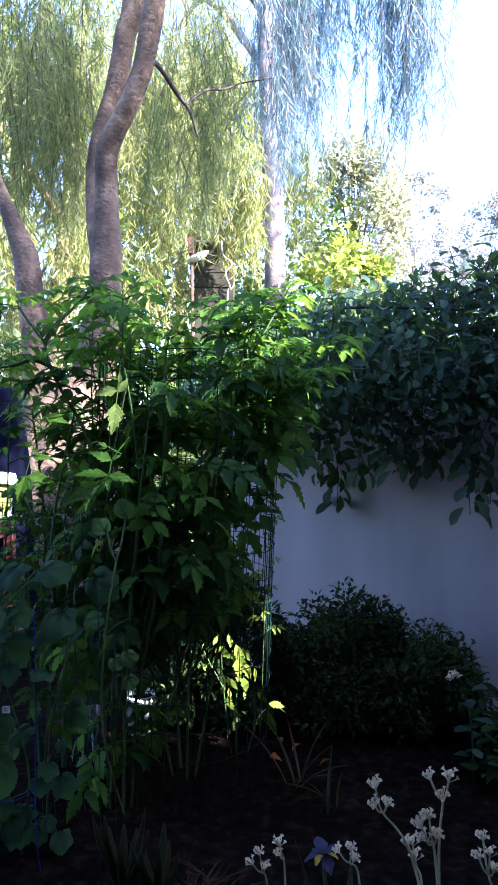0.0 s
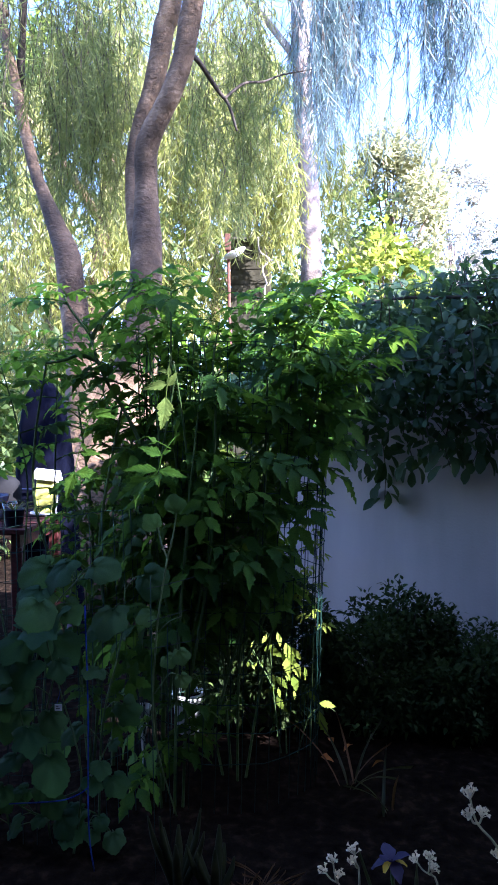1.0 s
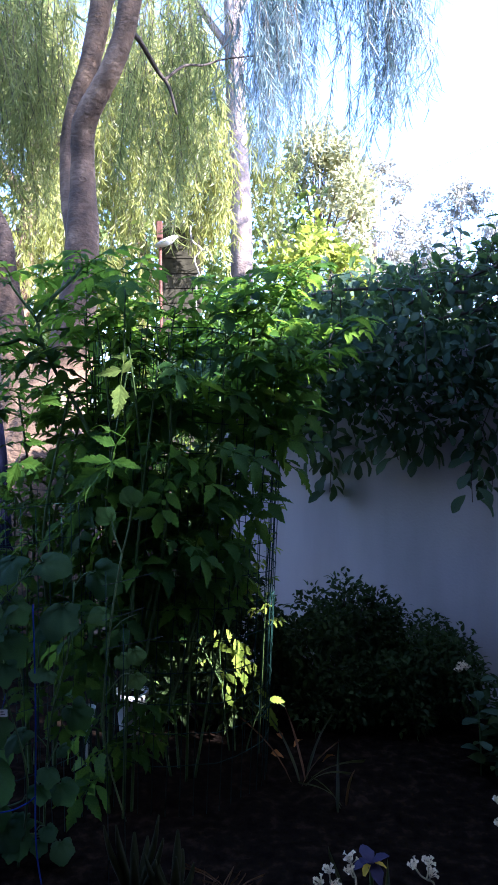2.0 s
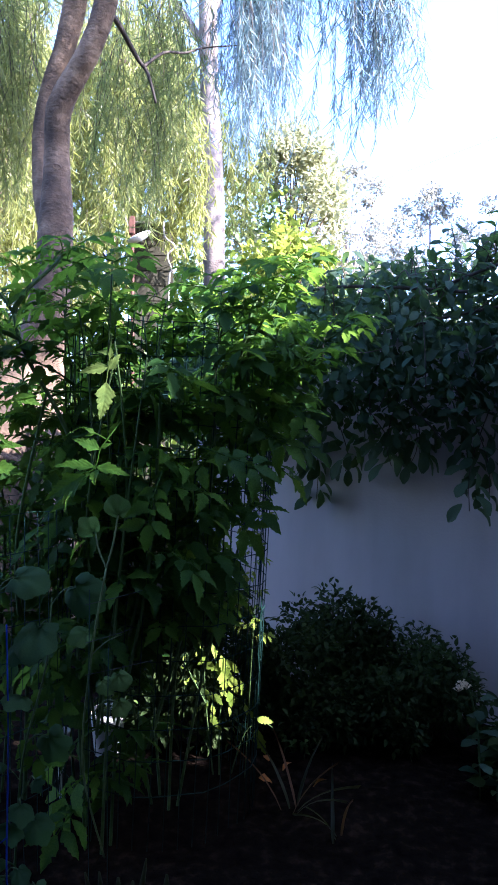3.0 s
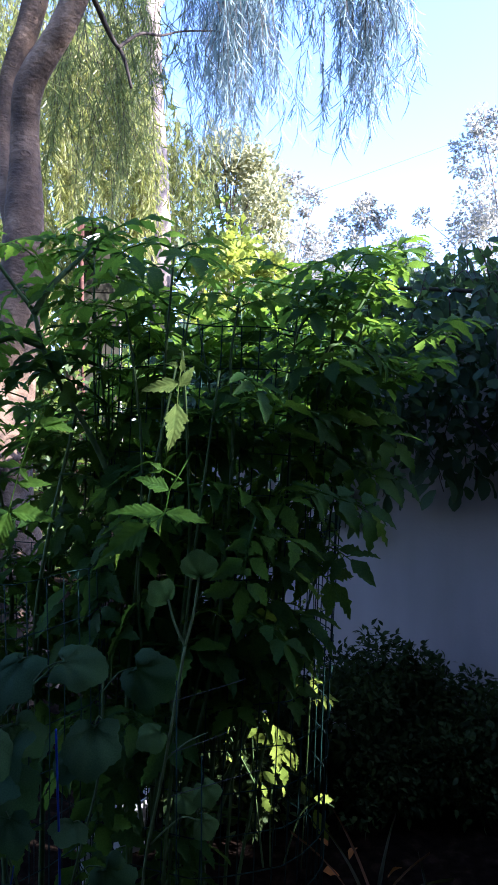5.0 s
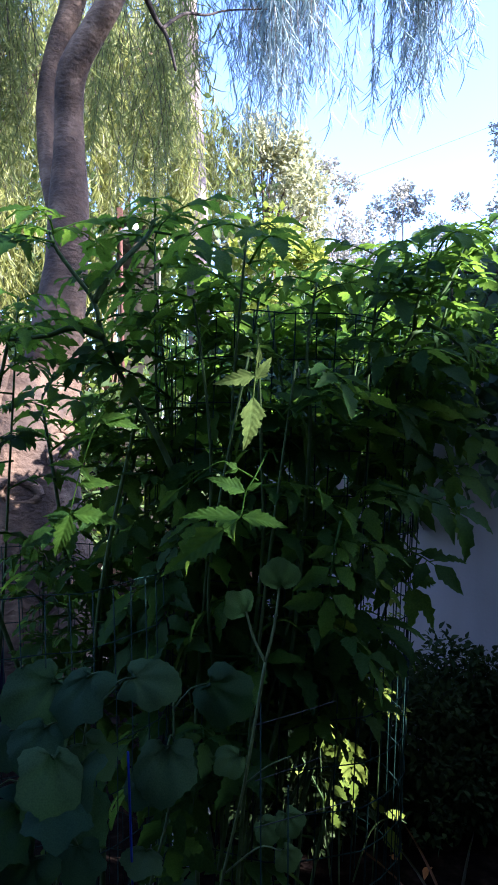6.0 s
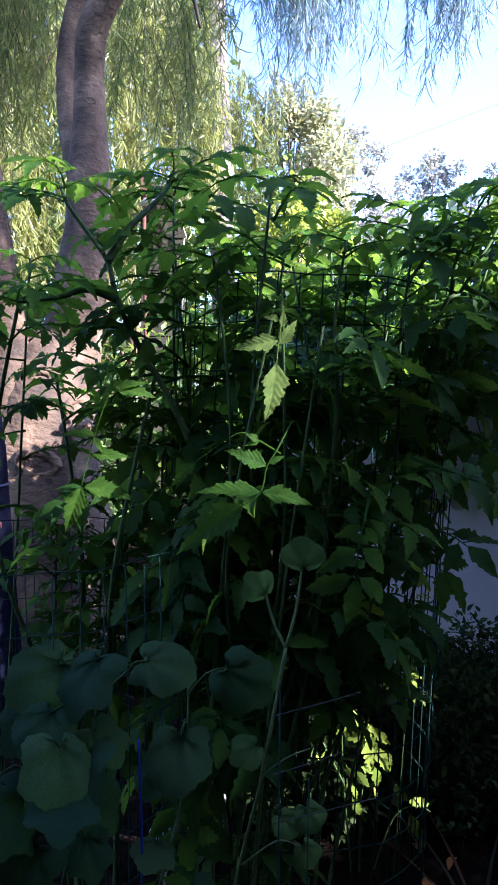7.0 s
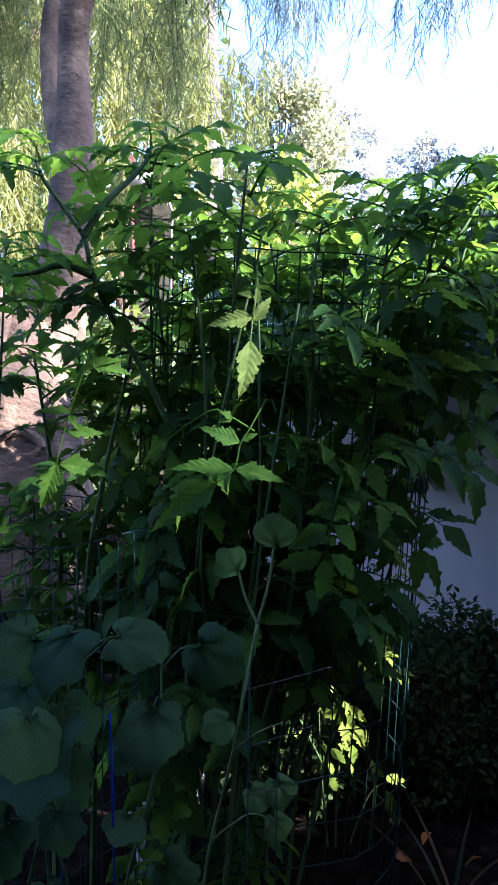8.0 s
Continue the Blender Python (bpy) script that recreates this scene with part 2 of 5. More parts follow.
    return geo.add(v, [(0, 2, 3, 1), (4, 5, 7, 6), (0, 1, 5, 4), (2, 6, 7, 3), (0, 4, 6, 2), (1, 3, 7, 5)])


def rounded_box(x0, x1, y0, y1, z0, z1, r=0.01, seg=2):
    bm = bmesh.new()
    bmesh.ops.create_cube(bm, size=1)
    for v in bm.verts:
        v.co = Vector(((x0 + x1) / 2 + v.co.x * (x1 - x0), (y0 + y1) / 2 + v.co.y * (y1 - y0), (z0 + z1) / 2 + v.co.z * (z1 - z0)))
    bmesh.ops.bevel(bm, geom=bm.edges[:], offset=r, segments=seg, affect="EDGES", profile=0.5)
    return bm


def lathe(profile, sides=20):
    v, f = [], []
    for r, z in profile:
        for k in range(sides):
            a = 2 * math.pi * k / sides
            v.append((r * math.cos(a), r * math.sin(a), z))
    for i in range(len(profile) - 1):
        for k in range(sides):
            k2 = (k + 1) % sides
            f.append((i * sides + k, i * sides + k2, (i + 1) * sides + k2, (i + 1) * sides + k))
    return Geo().add(v, f)


# ---- ground ----
def build_ground():
    rings = [0.0] + [0.12 * 1.11 ** i for i in range(78)]
    rings = [r for r in rings if r < 420] + [600.0]
    sides = 96
    v, f = [(0, 2.5, 0.0)], []
    for r in rings[1:]:
        for k in range(sides):
            a = 2 * math.pi * k / sides
            x, y = r * math.cos(a), 2.5 + r * math.sin(a)
            h = 0.03 * noise.noise(Vector((x * 1.3, y * 1.3, 0))) + 0.018 * noise.noise(Vector((x * 5, y * 5, 3)))
            v.append((x, y, h * min(1, 12 / (1 + r)) - 0.02))
    for k in range(sides):
        f.append((0, 1 + k, 1 + (k + 1) % sides))
    for i in range(len(rings) - 2):
        for k in range(sides):
            k2 = (k + 1) % sides
            f.append((1 + i * sides + k, 1 + (i + 1) * sides + k, 1 + (i + 1) * sides + k2, 1 + i * sides + k2))
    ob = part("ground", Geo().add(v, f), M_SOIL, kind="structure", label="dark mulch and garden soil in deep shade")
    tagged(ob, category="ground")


build_ground()


# ---- garden wall, and the added unseen walls and roof that shade the bed ----
def build_walls():
    def run(grow, z0, z1):
        """The wall's footprint, from its free end to the house, pushed up from z0 to z1."""
        n = Vector((0.514, 0.858)) * 0.18
        front = [Vector((-0.12 - grow, 4.02 + 0.6 * grow)), Vector((1.6, 2.99)), Vector((3.05, 2.99))]
        back = [front[0] + n, Vector((1.6, 2.99)) + Vector((0.053, 0.18)), Vector((3.05, 3.17))]
        front = [p - Vector((0.5, 0.86)) * grow for p in front[:2]] + [front[2] - Vector((0, grow))]
        back = [p + Vector((0.5, 0.86)) * grow for p in back[:2]] + [back[2] + Vector((0, grow))]
        ring = front + back[::-1]
        v = [(p.x, p.y, z) for z in (z0, z1) for p in ring]
        f = [(0, 1, 7, 6), (1, 2, 8, 7), (3, 4, 10, 9), (4, 5, 11, 10), (5, 0, 6, 11), (2, 3, 9, 8), (6, 7, 10, 11), (7, 8, 9, 10), (5, 4, 1, 0), (4, 3, 2, 1)]
        return Geo().add(v, f)

    w = part("wall_north", run(0.0, -0.05, 1.62), M_WALL, kind="structure", label="white painted garden wall under an overhanging vine", smooth=False)
    tagged(w, category="wall")
    part("coping", run(0.03, 1.62, 1.68), M_WALL, w, smooth=False)
    # Added unseen screen: its gaps let sun through to chosen leaves and the pot.
    g = Geo()
    for y0, y1, z0, z1 in ((-1.4, 0.16, -0.05, 4.6), (0.16, 0.2, -0.05, 3.8), (0.16, 0.2, 3.86, 4.6), (0.2, 0.24, -0.05, 3.74), (0.2, 0.24, 4.04, 4.6), (0.24, 0.305, -0.05, 3.68), (0.24, 0.305, 4.05, 4.6), (0.305, 0.4, -0.05, 3.9), (0.305, 0.4, 4.14, 4.6), (0.4, 0.66, -0.05, 4.6),
                           (0.66, 0.95, -0.05, 3.755), (0.66, 0.95, 4.42, 4.6), (0.95, 1.02, -0.05, 2.71), (0.95, 1.02, 2.93, 3.755), (0.95, 1.02, 4.42, 4.6), (1.02, 1.13, -0.05, 2.53), (1.02, 1.13, 2.87, 3.65), (1.02, 1.13, 4.42, 4.6),
                           (1.13, 1.21, -0.05, 2.36), (1.13, 1.21, 2.46, 3.55), (1.13, 1.21, 4.42, 4.6), (1.21, 1.4, -0.05, 3.4), (1.21, 1.4, 4.42, 4.6), (1.4, 1.7, -0.05, 3.95), (1.7, 2.05, -0.05, 3.75), (2.05, 5.0, -0.05, 3.2)):
        box(g, 3.05, 3.08, y0, y1, z0, z1)
    # Thin bars in the gaps only weaken the sun that passes.
    for k in range(11):
        box(g, 3.062, 3.066, 0.168 + 0.022 * k, 0.178 + 0.022 * k, 3.6, 4.2)
    for k in range(9):
        box(g, 3.062, 3.066, 1.03 + 0.02 * k, 1.033 + 0.02 * k, 2.2, 2.95)
    e = part("sun_screen_east", g, M_SHADE_SCREEN, kind="structure", label="added unseen screen with gaps and bars that shape the sun", smooth=False)
    tagged(e, category="wall")
    # Unseen walls added behind and to the left, to lower the sky fill.
    for name, dims in (("wall_south", (-3.4, 3.25, -1.6, -1.4)), ("wall_west", (-3.4, -3.2, -1.4, 2.4))):
        g = Geo()
        box(g, *dims, -0.05, 3.3)
        tagged(part(name, g, M_SHADE_SCREEN, kind="structure", label="added unseen dark wall closing the garden and cutting sky light", smooth=False), category="wall")
    # Roof added out of view overhead; it keeps skylight off the front leaves.
    r = part("shade_roof", rounded_box(-3.4, 1.9, -1.6, 1.05, 3.3, 3.42, 0.01, 1), M_SHADE_SCREEN, kind="structure", label="added unseen roof that blocks sky light")
    tagged(r, category="roof")


build_walls()


# ---- trees ----
def weeping_leaf(length=0.11, width=0.05, curve=0.2):
    v, f = [], []
    prof = [0.15, 1.0, 0.85, 0.1]
    for i, w in enumerate(prof):
        t = i / 3
        x = curve * t * t
        v += [((x - w * width) * length, t * length, -0.1 * length * t * t), ((x + w * width) * length, t * length, -0.1 * length * t * t + 0.15 * w * width * length)]
    for i in range(3):
        f.append((2 * i, 2 * i + 1, 2 * i + 3, 2 * i + 2))
    return np.array(v), np.array(f)


def strands(curtains, leaf_gap=0.022, spread=0.75, seed=1):
    """Hanging twigs in curtains (x0, x1, y0, y1, top, bottom, unevenness, count): leaf poses and twig tubes."""
    r = np.random.default_rng(seed)
    pos, way, up, size = [], [], [], []
    twigs = Geo()
    for x0, x1, y0, y1, top, bottom, uneven, count in curtains:
        left = 0
        for _ in range(count):
            if left == 0:
                left = int(r.integers(3, 10))
                cx, cy = r.uniform(x0, x1), r.uniform(y0, y1)
                cz = bottom + uneven * (r.random() ** 1.6 * 2.2 - 0.25)
                cdx, cdy = r.normal(0, 0.11), r.normal(0, 0.11)
            left -= 1
            x, y = cx + r.normal(0, 0.07), cy + r.normal(0, 0.07)
            zb = cz + abs(r.normal(0, 0.22))
            zt = top + r.uniform(-0.3, 0.3)
            if zt - zb < 0.3:
                zt = zb + 0.3
            L = min(zt - zb, r.uniform(0.5, 1.5))
            z0 = zb + L
            if r.random() < 0.35:
                z0 += r.uniform(0, max(0.01, zt - z0))
            dx, dy = cdx + r.normal(0, 0.08), cdy + r.normal(0, 0.08)
            sway = r.normal(0, 0.05, 2)
            n = max(6, int(L / leaf_gap))
            t = np.sort(r.random(n)) ** 0.9
            px = x + dx * L * t ** 0.6 + sway[0] * np.sin(t * 5)
            py = y + dy * L * t ** 0.6 + sway[1] * np.sin(t * 4 + 1)
            pz = z0 - L * t
            pos.append(np.stack([px, py, pz], 1))
            a = r.uniform(0, 6.283, n)
            s = spread * r.uniform(0.15, 1.7, n) ** 1.3
            way.append(np.stack([np.cos(a) * s, np.sin(a) * s, -np.ones(n)], 1))
            up.append(r.normal(0, 1, (n, 3)))
            size.append(r.uniform(0.6, 1.25, n))
            tt = np.linspace(0, 1, 4)
            twigs.add(*tube([(x + dx * L * q ** 0.6 + sway[0] * math.sin(q * 5), y + dy * L * q ** 0.6 + sway[1] * math.sin(q * 4 + 1), z0 - L * q) for q in tt], [0.003, 0.0026, 0.002, 0.001], 3, False))
    return frames_along(np.concatenate(pos), np.concatenate(way), np.concatenate(up), np.concatenate(size)), twigs


def weeping_tree(at, label, trunks, limbs, curtains, bark, leafmat, leaf, gap, seed, name="weeping_tree", spread=0.75, young=None):
    tree = thing(name, at, label, "tree")
    off = Matrix.Translation(-Vector(at))
    for pts, rad in trunks:
        path = smooth_path(pts, 8)
        radii = np.interp(np.linspace(0, 1, len(path)), np.linspace(0, 1, len(rad)), rad)
        trunk = part("trunk", Geo().add(*tube(path, list(radii), 26, True, 0.012, seed)), bark, tree, at=off)
        for k in range(5):
            i = int(len(path) * (0.42 + 0.1 * k))
            w = -1.57 + 1.1 * math.sin(5.3 * k + seed)
            spot = path[i] + Vector((math.cos(w), math.sin(w), 0)) * float(radii[i]) * 0.93
            ring = [(float(radii[i]) * 0.3 * math.cos(u), 0.0, float(radii[i]) * 0.17 * math.sin(u)) for u in np.linspace(0, math.tau, 13)]
            part("knot", Geo().add(*tube(ring, float(radii[i]) * 0.09, 6, False)), bark, trunk, at=pose(*spot, 0, 12 - 9 * k, math.degrees(w) + 90))
    for pts, r0, r1 in limbs:
        path = smooth_path(pts, 6)
        part("limb", Geo().add(*tube(path, list(np.linspace(r0, r1, len(path))), 8, True, 0.03, seed)), bark if r0 > 0.03 else M_TWIG, tree, at=off)
    fr, tw = strands(curtains, gap, spread, seed=seed)
    c = scatter("crown", leaf, fr, leafmat, tree)
    c.matrix_basis = off
    part("twig_mass", tw, M_TWIG, tree, at=off, kind="stuff")
    # young: leaf material tinted for haze, and the right-hand curtains that take it.
    if young:
        fr, tw = strands(young[1], gap, spread * 0.62, seed=seed + 1)
        c = scatter("outer_crown", weeping_leaf(0.13, 0.022, 0.25), fr, young[0], tree, label="drooping outer foliage with blue sky haze in its leaf colour")
        c.matrix_basis = off
        part("twig_mass", tw, M_TWIG, tree, at=off, kind="stuff")
    return tree


weeping_tree(
    (-1.25, 4.75, 0), "multi-stemmed weeping tree with grey-brown bark and drooping narrow leaves", [
        ([(-1.22, 4.68, -0.15), (-1.2, 4.7, 0.5), (-1.12, 4.74, 1.1), (-1.04, 4.78, 1.6), (-0.97, 4.8, 2.1), (-0.95, 4.8, 2.45), (-0.945, 4.79, 2.66), (-0.942, 4.78, 2.854), (-0.916, 4.7, 3.037), (-0.799, 4.6, 3.203), (-0.737, 4.55, 3.284), (-0.655, 4.5, 3.457), (-0.609, 4.46, 3.634), (-0.568, 4.42, 3.807), (-0.5, 4.4, 4.4), (-0.3, 4.4, 5.6)], [0.38, 0.31, 0.21, 0.145, 0.108, 0.1, 0.08, 0.072, 0.074, 0.064, 0.063, 0.062, 0.066, 0.062, 0.06, 0.05]),
        ([(-1.0, 4.86, 2.3), (-1.06, 4.95, 2.6), (-1.085, 5.03, 2.9), (-1.075, 5.05, 3.1), (-1.017, 5.05, 3.34), (-0.953, 5.05, 3.505), (-0.897, 5.05, 3.724), (-0.856, 5.05, 3.946), (-0.8, 5.06, 4.2), (-0.75, 5.2, 5.4)], [0.05, 0.052, 0.05, 0.052, 0.056, 0.064, 0.07, 0.072, 0.074, 0.06]),
        ([(-1.2, 4.68, -0.15), (-1.2, 4.67, 0.6), (-1.2, 4.66, 0.95), (-1.18, 4.66, 1.2), (-1.17, 4.68, 1.45), (-1.17, 4.7, 1.6)], [0.46, 0.36, 0.3, 0.25, 0.17, 0.06]),
        ([(-1.3, 4.6, -0.15), (-1.29, 4.6, 0.6), (-1.31, 4.6, 1.2), (-1.336, 4.6, 1.67), (-1.386, 4.6, 2.09), (-1.413, 4.6, 2.337), (-1.478, 4.61, 2.513), (-1.56, 4.62, 2.725), (-1.635, 4.64, 2.94), (-1.8, 4.75, 3.6), (-2.1, 5.0, 4.8)], [0.32, 0.25, 0.15, 0.095, 0.083, 0.079, 0.06, 0.042, 0.036, 0.034, 0.03]),
    ], [
        ([(-0.64, 4.5, 3.5), (-0.6, 4.8, 3.6), (-0.50, 5.05, 3.52), (-0.43, 5.1, 3.44), (-0.38, 5.15, 3.28)], 0.02, 0.008),
        ([(-0.46, 5.08, 3.47), (-0.33, 5.15, 3.6), (-0.2, 5.22, 3.64), (-0.06, 5.3, 3.72), (0.2, 5.4, 3.8)], 0.011, 0.004),
        ([(-0.45, 4.73, 5.0), (0.2, 5.2, 5.2), (0.8, 5.4, 5.1), (1.5, 5.3, 4.7)], 0.05, 0.015),
        ([(-0.5, 4.75, 4.9), (-0.2, 5.6, 5.3), (0.3, 6.2, 5.2), (0.7, 6.5, 4.9)], 0.045, 0.015),
        ([(-1.9, 4.92, 4.0), (-2.3, 4.7, 4.6), (-2.9, 4.6, 4.8)], 0.04, 0.015),
        ([(-0.85, 5.15, 4.6), (-1.2, 5.6, 5.0), (-1.6, 6.2, 5.0)], 0.04, 0.015),
        ([(-1.8, 4.88, 3.4), (-1.6, 4.5, 4.2), (-1.5, 4.2, 4.5)], 0.03, 0.012),
        # Limbs that carry the added foliage out of view.
        ([(-0.4, 4.72, 5.2), (0.4, 4.0, 5.9), (1.4, 3.0, 6.0)], 0.05, 0.015),
        ([(0.4, 4.0, 5.9), (1.6, 4.4, 5.7), (2.7, 4.9, 5.4)], 0.04, 0.012),
        ([(1.4, 3.0, 6.0), (2.2, 2.4, 5.4), (2.6, 1.9, 4.8)], 0.02, 0.008),
        ([(-0.5, 4.74, 5.0), (-1.0, 3.6, 5.8), (-1.4, 2.2, 5.8)], 0.05, 0.015),
    ], [
        (-1.8, -1.45, 4.3, 4.6, 4.2, 2.75, 0.3, 12),
        (-0.5, -0.25, 5.6, 6.8, 5.0, 3.1, 0.5, 36),
        (-0.85, -0.4, 5.8, 7.0, 5.0, 2.7, 0.6, 60),
        (-1.75, -1.0, 4.9, 6.0, 5.0, 2.8, 0.5, 84),
        (-2.6, -1.4, 4.6, 6.0, 5.0, 2.6, 0.5, 120),
        # Unseen foliage from here on, added to dapple the sun and dim the sky.
        (-2.4, -0.2, 3.2, 4.5, 5.6, 4.7, 0.3, 120),
        (-0.2, 2.2, 2.2, 4.6, 5.8, 4.9, 0.3, 260),
        (-2.4, -0.4, 1.2, 3.2, 5.6, 4.9, 0.3, 140),
        (2.3, 3.3, 2.2, 2.9, 6.2, 4.65, 0.3, 460),
        (1.9, 3.0, -0.25, 0.15, 5.2, 3.6, 0.35, 45),
        (1.9, 3.0, 0.55, 1.0, 5.4, 3.6, 0.45, 62),
        (1.9, 3.0, 1.55, 1.85, 5.4, 3.6, 0.42, 50),
        (-2.4, 3.0, 0.0, 2.0, 6.0, 5.0, 0.3, 190),
    ], M_BARK, M_WILLOW, weeping_leaf(0.14, 0.028, 0.5), 0.0195, 3, spread=0.75, young=(M_WILLOW_HAZE, [
        # Curtain added above the view to shade the second trunk.
        (-0.15, 0.15, 4.5, 4.75, 5.2, 4.2, 0.15, 70),
        (0.16, 0.44, 5.0, 6.4, 5.0, 3.5, 0.3, 80),
        (0.45, 0.9, 5.0, 5.6, 5.2, 3.78, 0.22, 60),
        (0.92, 1.08, 4.95, 5.2, 4.8, 2.98, 0.18, 56),
        (1.04, 1.2, 5.0, 5.25, 4.9, 3.35, 0.2, 30),
        (0.16, 0.4, 5.0, 5.4, 4.7, 3.02, 0.25, 48),
        (0.16, 0.4, 5.7, 6.5, 4.8, 3.2, 0.3, 28),
        (0.0, 0.25, 5.6, 6.6, 4.5, 3.35, 0.3, 14),
    ]))

weeping_tree(
    (0.42, 12.2, 0), "tall tree with a straight pale smooth trunk", [
        ([(0.42, 12.2, -0.2), (0.36, 12.2, 2.0), (0.31, 12.2, 3.6), (0.30, 12.2, 4.6), (0.265, 12.2, 5.4), (0.2, 12.2, 6.8), (0.17, 12.2, 9.0), (0.3, 12.2, 12.0)], [0.22, 0.19, 0.175, 0.168, 0.16, 0.15, 0.14, 0.08]),
    ], [
        ([(0.2, 12.2, 8.0), (-1.2, 12.0, 9.2), (-2.6, 12.0, 9.0)], 0.08, 0.03),
        ([(0.2, 12.2, 7.6), (1.0, 12.4, 9.0), (1.6, 12.4, 8.8)], 0.08, 0.03),
        ([(0.22, 12.2, 7.0), (-0.8, 12.9, 8.6), (-1.4, 13.4, 8.4)], 0.07, 0.03),
    ], [
        (-3.4, 0.2, 12.4, 14.0, 9.5, 4.2, 1.4, 420),
        (0.1, 1.3, 12.4, 13.6, 6.3, 4.3, 0.6, 100),
        (-3.2, -0.55, 11.2, 12.4, 9.0, 5.0, 1.0, 150),
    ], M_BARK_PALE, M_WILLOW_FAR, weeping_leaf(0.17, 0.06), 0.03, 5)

weeping_tree(
    (-2.6, 9.4, 0), "weeping tree with sunlit yellow-green drooping foliage", [
        ([(-2.6, 9.4, -0.2), (-2.65, 9.4, 1.5), (-2.5, 9.4, 3.0), (-2.3, 9.5, 5.0)], [0.18, 0.14, 0.12, 0.07]),
    ], [
        ([(-2.4, 9.45, 4.0), (-1.4, 9.4, 5.4), (-0.4, 9.4, 5.4)], 0.07, 0.02),
        ([(-2.4, 9.45, 3.8), (-3.4, 9.2, 5.2), (-4.4, 9.2, 5.2)], 0.07, 0.02),
    ], [
        (-4.8, -2.0, 8.4, 10.2, 6.2, 1.9, 1.4, 420),
        (-2.2, -0.95, 8.6, 10.0, 6.2, 2.6, 1.3, 270),
        (-0.95, -0.1, 9.2, 10.0, 6.2, 3.7, 0.6, 190),
        (-4.8, -2.8, 7.4, 8.4, 5.4, 1.0, 1.2, 160),
        (-0.32, 0.0, 9.3, 9.9, 4.8, 3.1, 0.35, 60),
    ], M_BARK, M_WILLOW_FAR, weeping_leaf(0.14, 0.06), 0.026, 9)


def quad_leaf(width=0.28):
    v = [(0, 0, 0), (-width, 0.5, 0.07), (0, 1, -0.08), (width, 0.5, 0.07), ]
    return np.array(v), np.array([(0, 3, 2, 1)])


def clump_frames(centres, radii, count, size, seed, hang=0.0):
    """Leaves round clump centres, thicker towards their outside."""
    r = np.random.default_rng(seed)
    c = np.asarray(centres, float)
    idx = r.integers(0, len(c), count)
    d = r.normal(0, 1, (count, 3))
    d /= np.linalg.norm(d, axis=1, keepdims=True)
    rad = np.asarray(radii, float)[idx] * r.random(count) ** 0.5
    pos = c[idx] + d * rad[:, None]
    way = d + r.normal(0, 0.7, (count, 3)) + np.array([0, 0, -hang])
    up = r.normal(0, 0.6, (count, 3)) + np.array([0, 0, 1.0])
    return frames_along(pos, way, up, r.uniform(0.6, 1.3, count) * size)


def leafy_tree(at, label, height, spread, trunk_r, leafmat, leaves, size, seed, lean=(0, 0), sparse=0.5, clumps=40, bark=None, crown_low=0.35, name="tree", category="tree"):
    r = np.random.default_rng(seed)
    tree = thing(name, at, label, category)
    top = Vector((lean[0], lean[1], height * 0.8))
    path = smooth_path([(0, 0, -0.2), (lean[0] * 0.2, lean[1] * 0.2, height * 0.3), (lean[0] * 0.6, lean[1] * 0.6, height * 0.55), top], 5)
    part("trunk", Geo().add(*tube(path, list(np.linspace(trunk_r, trunk_r * 0.25, len(path))), 10, True, 0.03, seed)), bark or M_BARK, tree)
    centres, radii = [], []
    for i in range(clumps):
        a = r.uniform(0, 6.283)
        h = crown_low + (1 - crown_low) * r.random()
        k = math.sin(math.pi * min(1, max(0.08, (h - crown_low) / (1.02 - crown_low)))) ** 0.6
        rr = spread * k * r.uniform(0.35, 1.0)
        end = Vector((math.cos(a) * rr + lean[0] * h, math.sin(a) * rr + lean[1] * h, height * h))
        start = path[min(len(path) - 1, int(len(path) * max(0.2, h - 0.25)))]
        if i % 3 == 0:
            mid = (start + end) / 2 + Vector((0, 0, 0.05 * height))
            part("limb", Geo().add(*tube(smooth_path([start, mid, end], 3), list(np.linspace(trunk_r * 0.22, trunk_r * 0.06, 7)), 5, True)), bark or M_BARK, tree)
        centres.append(end)
        radii.append(spread * r.uniform(0.1, 0.28) * sparse * 2)
    scatter("crown", quad_leaf(), clump_frames(centres, radii, leaves, size, seed), leafmat, tree)
    return tree


leafy_tree((1.3, 11.2, 0), "sunlit shrub with yellow-green broad leaves", 4.0, 1.3, 0.08, M_GOLD, 5200, 0.14, 11, clumps=44, crown_low=0.3, sparse=0.6, name="shrub", category="shrub")
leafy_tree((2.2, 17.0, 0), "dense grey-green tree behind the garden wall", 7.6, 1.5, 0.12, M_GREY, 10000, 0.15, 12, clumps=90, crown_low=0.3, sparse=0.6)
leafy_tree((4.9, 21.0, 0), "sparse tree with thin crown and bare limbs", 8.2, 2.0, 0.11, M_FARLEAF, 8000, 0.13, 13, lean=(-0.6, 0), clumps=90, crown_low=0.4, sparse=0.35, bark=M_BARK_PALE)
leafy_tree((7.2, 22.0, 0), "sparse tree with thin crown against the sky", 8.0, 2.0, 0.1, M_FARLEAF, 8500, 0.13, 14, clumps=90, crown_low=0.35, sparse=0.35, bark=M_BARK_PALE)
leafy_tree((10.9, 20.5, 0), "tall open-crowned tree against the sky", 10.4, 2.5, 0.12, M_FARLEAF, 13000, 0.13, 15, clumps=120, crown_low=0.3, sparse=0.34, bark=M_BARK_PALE)
